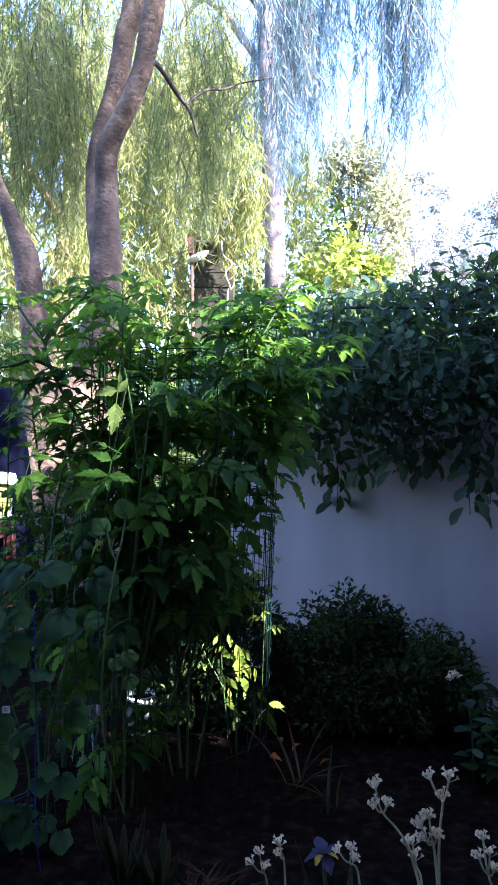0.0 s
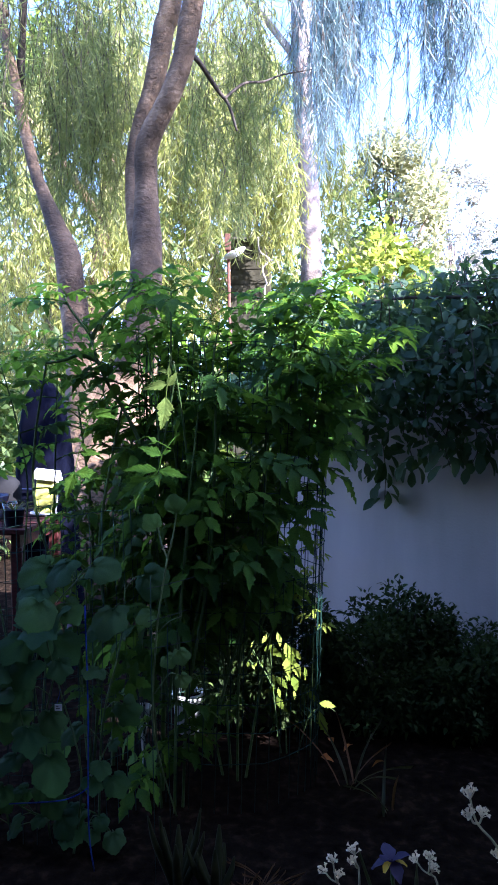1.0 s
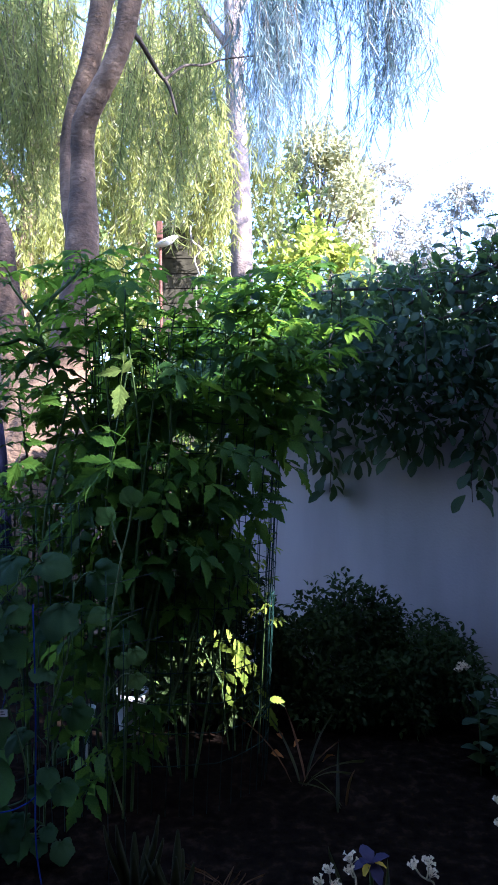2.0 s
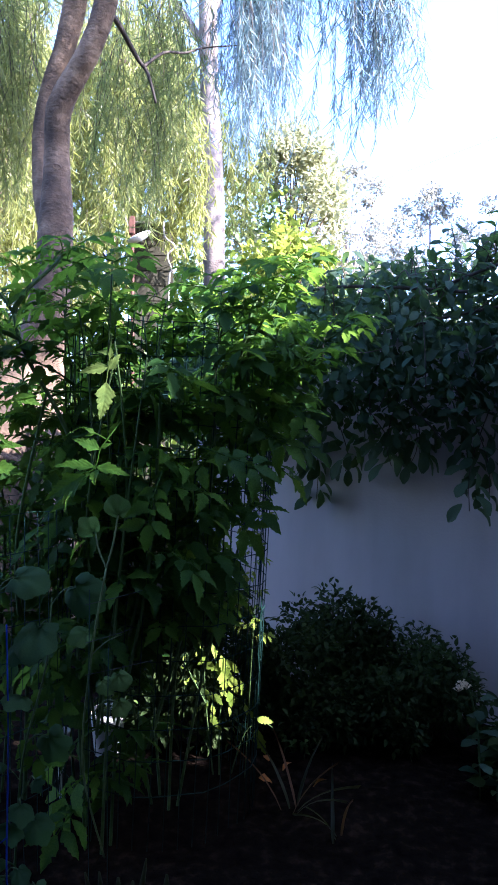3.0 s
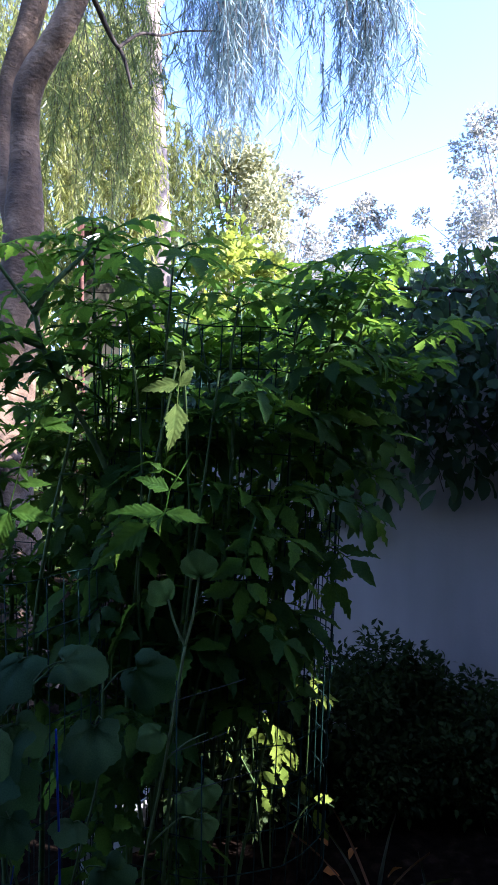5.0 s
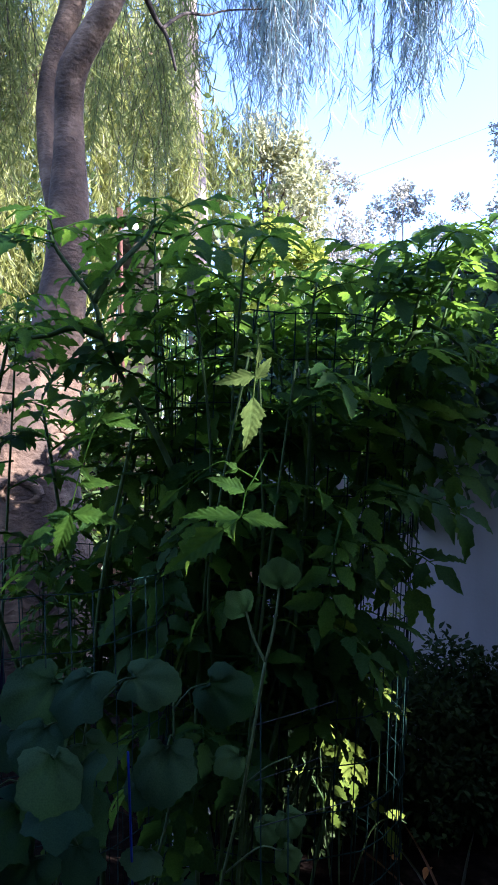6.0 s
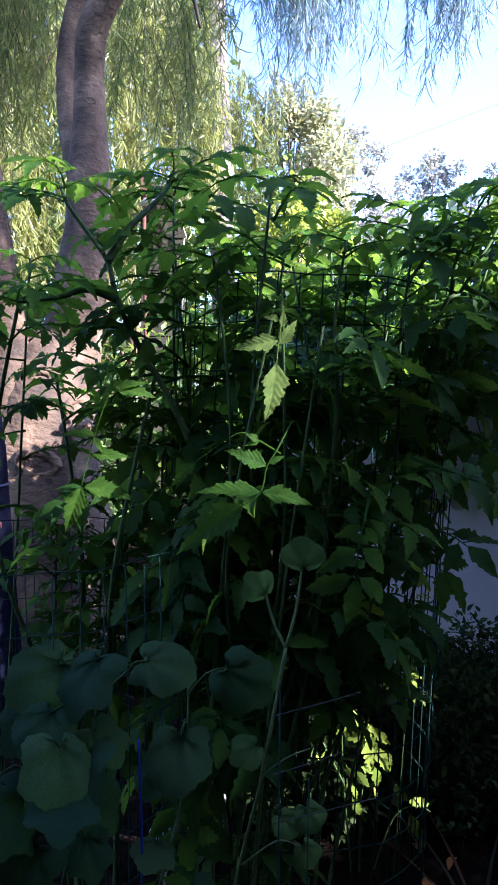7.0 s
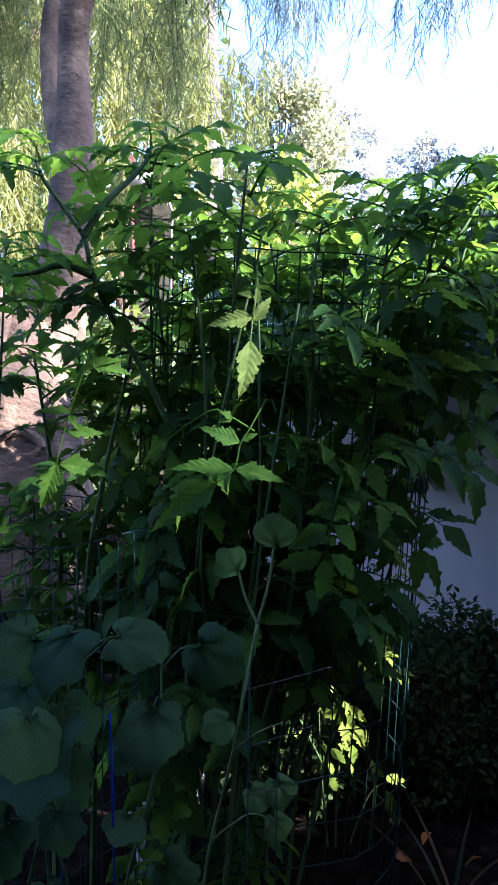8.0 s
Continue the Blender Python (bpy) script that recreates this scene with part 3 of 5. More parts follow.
# Tree added out of view on the sun's side, to shade the pale trunk.
leafy_tree((9.4, 7.7, 0), "added unseen leafy tree that shades the far pale trunk", 13.2, 1.7, 0.2, M_HEDGE, 1300, 0.24, 18, clumps=40, crown_low=0.72, sparse=0.6)
leafy_tree((-4.6, 14.0, 0), "leafy green tree behind the weeping trees", 8.5, 3.2, 0.2, M_HEDGE, 9000, 0.2, 16, clumps=60, crown_low=0.1, sparse=0.6)
leafy_tree((-1.2, 17.0, 0), "leafy green tree behind the weeping trees", 9.0, 3.4, 0.2, M_HEDGE, 9000, 0.22, 17, clumps=60, crown_low=0.1, sparse=0.6)


def hedge(at, label, size, leafmat, leaves, leaf, seed):
    r = np.random.default_rng(seed)
    h = thing("hedge", at, label, "hedge", kind="stuff")
    n = 60
    c = np.stack([r.uniform(-size[0], size[0], n), r.uniform(-size[1], size[1], n), r.uniform(0.05, 0.85, n) * size[2]], 1)
    scatter("leaves", quad_leaf(), clump_frames(c, np.full(n, size[2] * 0.25), leaves, leaf, seed), leafmat, h)
    for i in range(0, n, 3):
        part("stem", Geo().add(*tube([(c[i][0] * 0.9, c[i][1] * 0.5, -0.1), (c[i][0], c[i][1], c[i][2])], [0.02, 0.008], 5)), M_TWIG, h)


hedge((-3.6, 6.8, 0), "dark green shrubs behind the weeping tree", (1.6, 0.6, 2.2), M_HEDGE, 5200, 0.11, 21)
hedge((-0.2, 8.2, 0), "green shrubs behind the bed", (1.3, 0.5, 2.1), M_HEDGE, 4200, 0.11, 22)
hedge((4.0, 15.0, 0), "far green shrubs beyond the wall", (3.5, 0.8, 3.4), M_HEDGE, 6500, 0.18, 23)
hedge((12.0, 19.0, 0), "far green shrubs beyond the wall", (6.0, 0.8, 4.2), M_HEDGE, 6500, 0.22, 24)
hedge((-8.0, 15.0, 0), "far green shrubs beyond the garden", (6.0, 0.8, 4.2), M_HEDGE, 6500, 0.22, 25)


# ---- climbing vine over the wall ----
OVATE = [0.03, 0.13, 0.21, 0.27, 0.285, 0.21, 0.03]


def build_vine():
    r = np.random.default_rng(31)
    vine = thing("climbing_vine", (1.2, 3.95, 0), "dark glossy climbing vine heaped over the white wall, with hanging shoots", "vine")
    off = Matrix.Translation((-1.2, -3.95, 0))
    meshes = [Geo().add(*blade(1.0, OVATE, 0.25, 0.25 + 0.1 * k, 0.06 * (k - 1), 0.01, k)).mesh("vine_leaf", M_VINE) for k in range(4)]

    def profile(u, x):
        """A point on the heap: u 0 behind the wall, 1 its underside."""
        swell = 0.10 * math.sin(x * 2.3 + 0.5) + 0.05 * math.sin(x * 5.1)
        top = 1.70 + 0.25 * min(1.3, max(0, x)) + swell * 0.5
        reach = 0.58 + swell
        yw = 3.95 - 0.6 * min(1.6, x)
        low = 0.16 * min(1, max(0, (x - 0.95) * 4))
        p = [(yw + 0.35, 1.65), (yw + 0.1, top), (yw - reach * 0.6, top - 0.02), (yw - reach, top - 0.28), (yw - reach * 0.95, 1.4 + low), (yw - reach * 0.55, 1.16 + low)]
        s = u * (len(p) - 1)
        i = min(len(p) - 2, int(s))
        t = s - i
        return p[i][0] * (1 - t) + p[i + 1][0] * t, p[i][1] * (1 - t) + p[i + 1][1] * t

    spots = []
    for j in range(8600):
        x = r.uniform(-0.34, 1.5) if j % 9 else r.uniform(-0.34, 0.15)
        u = r.uniform(0.05, 1.0)
        y, z = profile(u, x)
        k = r.random() ** 1.5 * 0.6
        yw = 3.95 - 0.6 * min(1.6, x)
        y, z = y + (yw - y) * k + max(-0.08, min(0.08, r.normal(0, 0.04))), z + (1.55 - z) * k + max(-0.1, min(0.1, r.normal(0, 0.05)))
        out = Vector((r.normal(0, 0.9), -0.5 + 1.2 * (1 - min(1, u * 1.4)) + r.normal(0, 0.4), -0.45 + r.normal(0, 0.7)))
        up = Vector((r.normal(0, 0.7), -0.5 + r.normal(0, 0.5), 0.9 + r.normal(0, 0.5)))
        spots.append((Vector((x, y, z)), out, up, r.uniform(0.034, 0.066)))
    shoots = [(0.42, 3.62, 1.2, 0.84), (0.52, 3.45, 1.15, 0.98), (0.33, 3.6, 1.2, 0.98), (0.62, 3.2, 1.25, 1.02), (0.74, 3.15, 1.25, 1.06), (0.9, 3.02, 1.25, 0.86), (0.98, 3.06, 1.25, 0.9), (0.16, 3.5, 1.3, 1.1), (1.15, 2.98, 1.35, 1.18), (0.78, 3.3, 1.2, 1.02), (0.68, 3.35, 1.2, 1.05)]
    near = []
    for x, y, z0, z1 in shoots:
        pts = [Vector((x + r.normal(0, 0.06), y + r.normal(0, 0.03), z0 + 0.12)), Vector((x, y, (z0 + z1) / 2 + 0.05)), Vector((x + r.normal(0, 0.02), y, z1 + 0.06))]
        part("shoot", Geo().add(*tube(smooth_path(pts, 4), [0.0022] * 5 + [0.0018] * 4, 5)), M_VINE_STEM, vine, at=off)
        n = int((z0 - z1) / 0.02)
        for i in range(n):
            t = i / max(1, n - 1)
            z = z0 - t * (z0 - z1 - 0.07)
            a = i * 2.4 + r.normal(0, 0.4)
            near.append((Vector((x + 0.03 * math.cos(a), y + 0.03 * math.sin(a), z)), Vector((math.cos(a) * 1.0, math.sin(a) * 0.5, -0.75 + r.normal(0, 0.35))), Vector((math.cos(a) + r.normal(0, 0.3), -0.7, 0.6)), r.uniform(0.055, 0.1)))
    for j in range(52):
        x = r.uniform(-0.1, 1.45)
        y, z = profile(r.uniform(0.2, 0.55), x)
        tall = r.uniform(0.03, 0.13)
        base, tip = Vector((x, y, z - 0.06)), Vector((x + r.normal(0, 0.07), y - 0.03 + r.normal(0, 0.06), z + tall))
        part("shoot", Geo().add(*tube([base, base.lerp(tip, 0.5) + Vector((0.01, 0, 0.01)), tip], [0.003, 0.0025, 0.0015], 5)), M_VINE_STEM, vine, at=off)
        for i in range(int(tall / 0.028) + 2):
            a = i * 2.4 + r.normal(0, 0.4)
            near.append((base.lerp(tip, min(1, 0.25 + i * 0.028 / (tall + 0.06))), Vector((math.cos(a), math.sin(a), 0.35 + r.normal(0, 0.3))), Vector((0, -0.2, 1)), r.uniform(0.055, 0.085)))
    for x0, y0, z0, x1, y1, z1 in ((0.1, 3.5, 1.75, 0.9, 3.0, 1.75), (0.6, 3.2, 1.7, 1.4, 2.75, 1.95), (0.3, 3.3, 1.5, 1.1, 2.8, 1.7), (0.5, 4.0, -0.05, 0.5, 3.95, 1.75), (1.3, 3.45, -0.05, 1.3, 3.4, 1.95)):
        mid = ((x0 + x1) / 2 + r.normal(0, 0.05), (y0 + y1) / 2, (z0 + z1) / 2 + 0.05)
        part("stem", Geo().add(*tube(smooth_path([(x0, y0, z0), mid, (x1, y1, z1)], 6), 0.007, 6)), M_VINE_STEM, vine, at=off)
    for j in range(46):
        x = r.uniform(-0.1, 1.4)
        y, z = profile(r.uniform(0.25, 0.9), x)
        run = Vector((r.normal(0, 0.085), -abs(r.normal(0, 0.03)), r.normal(0.02, 0.06)))
        a = Vector((x, y - 0.02, z))
        part("twig", Geo().add(*tube(smooth_path([a - run, a + Vector((r.normal(0, 0.03), -0.02, r.normal(0, 0.03))), a + run], 4), list(np.linspace(0.0028, 0.0012, 9)), 5)), M_VINE_TWIG, vine, at=off)
    front = sorted(spots[::3], key=lambda s: s[0].y)
    own = (near + [s for s in front if s[0].x < 1.3])[:300]
    kept = set(id(s) for s in own)
    rest = [s for s in near + spots if id(s) not in kept]
    for k, (p, way, up, size) in enumerate(own):
        m = frames_along(np.array([p]), np.array([way]), np.array([up]), np.array([size]))[0]
        part("leaf", meshes[k % 4], None, vine, at=off @ Matrix([*m.tolist(), [0, 0, 0, 1]]))
    fr = frames_along(np.array([s[0] for s in rest]), np.array([s[1] for s in rest]), np.array([s[2] for s in rest]), np.array([s[3] for s in rest]))
    c = scatter("foliage", blade(1.0, OVATE, 0.25, 0.3, 0.05, 0, 3), fr, M_VINE_MASS, vine)
    c.matrix_basis = off


build_vine()


# ---- tomato plants in their wire cages ----
LOBED = [0.03, 0.13, 0.19, 0.255, 0.205, 0.245, 0.17, 0.19, 0.115, 0.11, 0.05, 0.0]


DEEP_LOBED = [0.03, 0.16, 0.31, 0.36, 0.24, 0.29, 0.20, 0.22, 0.12, 0.12, 0.05, 0.0]


def leaflet(seed, fold=0.18, droop=0.3):
    """A lobed, toothed leaflet one metre long, its lobes swept towards the tip."""
    v, f = blade(1, LOBED, fold, droop, 0.06 * math.sin(seed), 0.018, seed)
    wide = np.abs(v[:, 0])
    v[:, 1] += 0.26 * np.where(wide > 0.1, wide, 0.0)
    return v, f


def tomato_leaf(k, mat, arch, ends=1.0, sides=1.0):
    """A compound leaf one metre long: an arching rachis, pairs of lobed leaflets and a terminal one. ends, sides: size of the terminal leaflet and of the others."""
    r = np.random.default_rng(100 + k)
    g = Geo()

    def spine(t):
        return Vector((0.06 * math.sin(3 * t + k), t * (1 - 0.2 * arch * t), 0.42 * arch * t - arch * 0.85 * t * t))

    g.add(*tube([spine(t) for t in (0, 0.2, 0.4, 0.6, 0.78)], [0.015, 0.012, 0.010, 0.008, 0.005], 5))
    for t, size in ((0.24, 0.22), (0.46, 0.33), (0.68, 0.34)):
        d = (spine(t + 0.05) - spine(t)).normalized()
        for s in (-1, 1):
            p = spine(t + 0.03 * r.normal())
            way = Vector((s, 0.35 + 0.2 * r.normal(), -0.12 + 0.2 * r.normal())) + d * 0.3
            up = Vector((0.25 * r.normal(), 0.2 * r.normal(), 1)) - d * d.z
            m = frames_along(np.array([p]), np.array([way]), np.array([up]), np.array([sides * size * r.uniform(0.85, 1.15)]))[0]
            v, f = leaflet(int(r.integers(1e6)), 0.18, 0.25 + 0.3 * r.random())
            v[:, 1] += 0.14
            g.add(moved(v, [*m.tolist(), [0, 0, 0, 1]]), f)
            g.add(*tube([p, p + (Vector(m[:, 1].tolist()) * 0.16)], [0.008, 0.005], 4, False))
    small = [0.05, 0.3, 0.35, 0.2, 0.0]
    for t in (0.35, 0.57):
        for s in (-1, 1):
            m = frames_along(np.array([spine(t)]), np.array([(s, 0.5, -0.1)]), np.array([(0, 0, 1.0)]), np.array([0.11]))[0]
            v, f = blade(1, small, 0.2, 0.2, 0, 0.02, k)
            g.add(moved(v, [*m.tolist(), [0, 0, 0, 1]]), f)
    d = spine(0.8) - spine(0.72)
    m = frames_along(np.array([spine(0.75)]), np.array([d]), np.array([(0.15 * r.normal(), 0.3, 1.0)]), np.array([0.40 * ends]))[0]
    v, f = leaflet(50 + k, 0.15, 0.3)
    g.add(moved(v, [*m.tolist(), [0, 0, 0, 1]]), f)
    return g.mesh("tomato_leaf", mat)


ARCHES = (0.25, 0.45, 0.6, 0.8, 1.0, 0.35, 0.7, 0.9)
TOMATO_LEAVES = [tomato_leaf(k, M_TOMATO, a) for k, a in enumerate(ARCHES)]
YOUNG_LEAVES = [tomato_leaf(20 + k, M_TOMATO_YOUNG, a) for k, a in enumerate(ARCHES)]
LIT_COLOUR_LEAVES = [tomato_leaf(40 + k, M_TOMATO_LIT, a) for k, a in enumerate(ARCHES)]
DARK_FLAT_LEAF = tomato_leaf(63, M_TOMATO, 0.2)


def leaf_pose(p, way, up, size):
    m = frames_along(np.array([p], float), np.array([way], float), np.array([up], float), np.array([size], float))[0]
    return Matrix([*m.tolist(), [0, 0, 0, 1]])


def veined_leaflet(seed, droop):
    """A large leaflet one metre long with toothed lobes, a sunken midrib and side veins, and puffed flesh between them."""
    r = np.random.default_rng(seed)
    rows, cols = 44, 7
    v, f = [], []
    lean = 0.08 * r.normal()
    for i in range(rows + 1):
        y = i / rows
        wide = float(np.interp(y, np.linspace(0, 1, len(DEEP_LOBED)), DEEP_LOBED)) * (1 + 0.09 * math.sin(y * 75 + seed))
        for j in range(-cols, cols + 1):
            x = wide * j / cols
            a = abs(x)
            vein = max(math.exp(-((y - 0.75 * a - 0.1 - 0.13 * k) / 0.014) ** 2) for k in range(6)) if a > 0.01 else 1.0
            puff = 0.005 * math.sin(50 * (y - 0.75 * a)) * min(1.0, a * 8)
            v.append((x + lean * y * y, y + 0.26 * max(0.0, a - 0.08), 0.16 * a - droop * y * y - 0.012 * vein + puff + 0.02 * math.sin(9 * y + seed) * a * 4))
    w = 2 * cols + 1
    for i in range(rows):
        for j in range(w - 1):
            f.append((i * w + j, i * w + j + 1, (i + 1) * w + j + 1, (i + 1) * w + j))
    return np.array(v), f


def compound_leaf(spine, leaflets, mat, facing, seed):
    """One leaf built at its place: a bent rachis and leaflets (root, tip, breadth), all facing one way."""
    r = np.random.default_rng(seed)
    path = smooth_path(spine, 4)
    g = Geo().add(*tube(path, list(np.linspace(0.0018, 0.001, len(path))), 6))
    for k, (root, tip, breadth) in enumerate(leaflets):
        a, b = Vector(root), Vector(tip)
        v, f = veined_leaflet(seed + k, 0.12 + 0.15 * r.random())
        v = v * np.array([breadth * 0.78, 1.0, 1.0])
        up = Vector(facing) + Vector((r.normal(0, 0.12), r.normal(0, 0.1), r.normal(0, 0.12)))
        g.add(moved(v, leaf_pose(a, b - a, up, (b - a).length)), f)
    return g.mesh("tomato_leaf", mat)


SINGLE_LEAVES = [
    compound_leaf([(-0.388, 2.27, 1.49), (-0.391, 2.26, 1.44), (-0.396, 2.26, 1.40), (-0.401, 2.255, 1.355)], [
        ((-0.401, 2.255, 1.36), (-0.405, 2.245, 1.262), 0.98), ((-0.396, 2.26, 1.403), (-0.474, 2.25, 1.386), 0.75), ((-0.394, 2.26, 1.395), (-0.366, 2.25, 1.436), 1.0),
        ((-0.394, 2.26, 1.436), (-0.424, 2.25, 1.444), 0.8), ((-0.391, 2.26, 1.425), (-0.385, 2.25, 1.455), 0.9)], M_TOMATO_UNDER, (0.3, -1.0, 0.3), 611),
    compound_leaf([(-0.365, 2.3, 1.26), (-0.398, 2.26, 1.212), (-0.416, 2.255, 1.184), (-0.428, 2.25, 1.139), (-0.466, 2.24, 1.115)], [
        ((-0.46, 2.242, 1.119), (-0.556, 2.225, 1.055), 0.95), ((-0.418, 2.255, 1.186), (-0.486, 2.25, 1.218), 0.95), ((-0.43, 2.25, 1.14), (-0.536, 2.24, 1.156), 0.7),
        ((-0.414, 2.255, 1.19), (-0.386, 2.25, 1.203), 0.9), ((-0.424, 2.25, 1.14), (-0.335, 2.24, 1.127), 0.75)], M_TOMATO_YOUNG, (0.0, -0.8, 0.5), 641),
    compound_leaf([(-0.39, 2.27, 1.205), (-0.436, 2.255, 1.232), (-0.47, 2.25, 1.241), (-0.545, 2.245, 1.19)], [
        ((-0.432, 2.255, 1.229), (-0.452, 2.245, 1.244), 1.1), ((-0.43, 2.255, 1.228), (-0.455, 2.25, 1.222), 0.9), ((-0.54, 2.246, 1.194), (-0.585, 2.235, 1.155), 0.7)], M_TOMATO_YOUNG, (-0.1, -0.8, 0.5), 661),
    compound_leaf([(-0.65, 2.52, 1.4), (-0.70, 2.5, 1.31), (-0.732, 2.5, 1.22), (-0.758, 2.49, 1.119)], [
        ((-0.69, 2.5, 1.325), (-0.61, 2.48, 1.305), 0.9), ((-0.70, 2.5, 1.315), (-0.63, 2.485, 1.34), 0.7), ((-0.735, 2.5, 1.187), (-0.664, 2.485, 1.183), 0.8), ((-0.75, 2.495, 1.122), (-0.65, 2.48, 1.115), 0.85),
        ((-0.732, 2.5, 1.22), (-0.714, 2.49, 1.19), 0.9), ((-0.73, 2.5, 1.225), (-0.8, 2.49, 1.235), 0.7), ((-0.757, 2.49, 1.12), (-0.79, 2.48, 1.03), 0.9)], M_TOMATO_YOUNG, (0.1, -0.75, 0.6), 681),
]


def near_ray(p, start, way, reach, radius):
    d = Vector(p) - Vector(start)
    t = d.dot(way)
    return 0.04 < t < reach and (d - way * t).length < radius


SHOOT, POT = Vector((-0.06, 2.88, 0.3)), Vector((-0.474, 3.096, 0.12))
SHOOT_LOW = Vector((0.085, 2.87, 0.14))
SHOOT_WAY, POT_WAY = Vector((-0.5, -1.9, 0.98)).normalized(), Vector((0.055, -2.48, 1.18)).normalized()


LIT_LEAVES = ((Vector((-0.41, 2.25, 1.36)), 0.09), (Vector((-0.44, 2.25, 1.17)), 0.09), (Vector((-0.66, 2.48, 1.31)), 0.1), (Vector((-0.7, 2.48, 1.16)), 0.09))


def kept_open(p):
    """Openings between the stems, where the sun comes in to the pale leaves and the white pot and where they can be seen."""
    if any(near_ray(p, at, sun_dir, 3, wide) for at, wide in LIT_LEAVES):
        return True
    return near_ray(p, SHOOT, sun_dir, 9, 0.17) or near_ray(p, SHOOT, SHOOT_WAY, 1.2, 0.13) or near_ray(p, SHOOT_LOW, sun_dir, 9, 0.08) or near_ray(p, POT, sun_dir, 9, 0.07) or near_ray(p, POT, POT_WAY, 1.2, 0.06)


def tomato_plant(base, label, stems, seed, leaf=(0.19, 0.27), gap=0.062, low=0.12, bare=0.0, heroes=(), single=(), west=-9.0, young=0.25, thick=0.0052):
    """stems: lists of points from the ground up. heroes: leaves to be placed (mesh, place, way, up, size). single: leaves built at their place."""
    r = np.random.default_rng(seed)
    plant = thing("tomato_plant", base, label, "tomato plant", "tomato plants in the bed")
    off = Matrix.Translation(-Vector(base))
    count = 0
    for pts in stems:
        path = smooth_path(pts, 8)
        radii = list(np.linspace(thick, thick * 0.45, len(path)))
        part("stem", Geo().add(*tube(path[:-1], radii[:-1], 8)), M_TOMATO_STEM, plant, at=off)
        for i in range(5):
            b = i * 2.4 + r.normal(0, 0.3)
            p, way, size = path[-4 + i // 2], Vector((math.cos(b), math.sin(b), 0.55 - 0.1 * i)), r.uniform(0.13, 0.22)
            mesh = YOUNG_LEAVES[int(r.integers(8))]
            if not any(kept_open(p + way.normalized() * size * u) for u in (0.1, 0.35, 0.6, 0.85)):
                part("leaf", mesh, None, plant, at=off @ leaf_pose(p, way, (-0.6 * math.cos(b), -0.6 * math.sin(b), 1.0), size))
        lens = np.concatenate([[0], np.cumsum([(b - a).length for a, b in zip(path, path[1:])])])
        total, s, a = lens[-1], low, r.uniform(0, 6.28)
        while s < total and count < 280:
            i = min(len(path) - 2, max(0, int(np.searchsorted(lens, s)) - 1))
            p = path[i].lerp(path[i + 1], (s - lens[i]) / max(1e-6, lens[i + 1] - lens[i]))
            a += 2.4 + r.normal(0, 0.35)
            age = (total - s) / total
            size = r.uniform(*leaf) * (0.6 + 0.4 * min(1, age * 5))
            rise = 0.05 + 0.4 * max(0, 1 - age * 4) + r.normal(0, 0.2) - 0.4 * max(0, age - 0.4)
            way = Vector((math.cos(a), math.sin(a), rise))
            up = Vector((0.15 * math.cos(a) + r.normal(0, 0.3), 0.15 * math.sin(a) - 0.12 + r.normal(0, 0.3), 1.0))
            s += gap * r.uniform(0.7, 1.3)
            tip = p + way.normalized() * size * 0.75
            if any(kept_open(p + way.normalized() * size * u) for u in (0.1, 0.35, 0.6, 0.85)):
                continue
            if tip.y < 2.17 or (abs(tip.x + 0.44) < 0.2 and tip.y < 2.32 and tip.z > 1.0) or (abs(tip.x + 0.41) < 0.12 and tip.y < 2.4 and 0.72 < tip.z < 1.1):
                continue
            if (tip.x < west and p.z < 1.36) or (tip.x > -0.3 and p.z < bare and tip.y < 2.94) or (tip.x > 0.0 and tip.z < 1.02):
                continue
            if (tip.y < 2.4 and tip.z < 1.08 and int(s * 10000) % 5 < 2) or (tip - Vector((-0.68, 2.46, 1.2))).length < 0.15:
                continue
            kinds = YOUNG_LEAVES if r.random() < young * (1 if age < 0.45 else 0.2) else TOMATO_LEAVES
            part("leaf", kinds[int(r.integers(8))], None, plant, at=off @ leaf_pose(p, way, up, size))
            count += 1
    for mesh in single:
        part("leaf", mesh, None, plant, at=off)
    for mesh, p, way, up, size in heroes:
        part("leaf", mesh, None, plant, at=off @ leaf_pose(p, way, up, size))
    return plant


def wire_cage(at, radius, height, label, step=0.045, rise=0.1, lean=(0, 0), r_wire=0.0016):
    cage = thing("wire_cage", at, label, "plant cage", "wire plant cages")
    cage.rotation_euler = (radians(lean[0]), radians(lean[1]), 0)
    n = int(round(2 * math.pi * radius / step))
    r = np.random.default_rng(n)
    ups = [Geo().add(*tube([(0, 0, -0.02), (r.normal(0, 0.006), r.normal(0, 0.006), height * 0.35), (r.normal(0, 0.006), r.normal(0, 0.006), height * 0.7), (0, 0, height)], r_wire, 5)).mesh("wire", M_WIRE) for _ in range(4)]
    for k in range(n):
        a = 2 * math.pi * k / n
        part("upright_wire", ups[k % 4], None, cage, at=Matrix.Translation((radius * math.cos(a), radius * math.sin(a), 0)))
    ring = Geo().add(*tube([((radius + 0.002) * math.cos(q * math.tau / 28), (radius + 0.002) * math.sin(q * math.tau / 28), 0.004 * math.sin(q * 2.1)) for q in range(29)], r_wire, 5)).mesh("ring", M_WIRE)
    z = height - int((height - 0.14) / rise) * rise
    while z < height + 0.001:
        part("ring_wire", ring, None, cage, at=pose(0, 0, z, r.normal(0, 0.6), r.normal(0, 0.6), 0))
        z += rise
    return cage


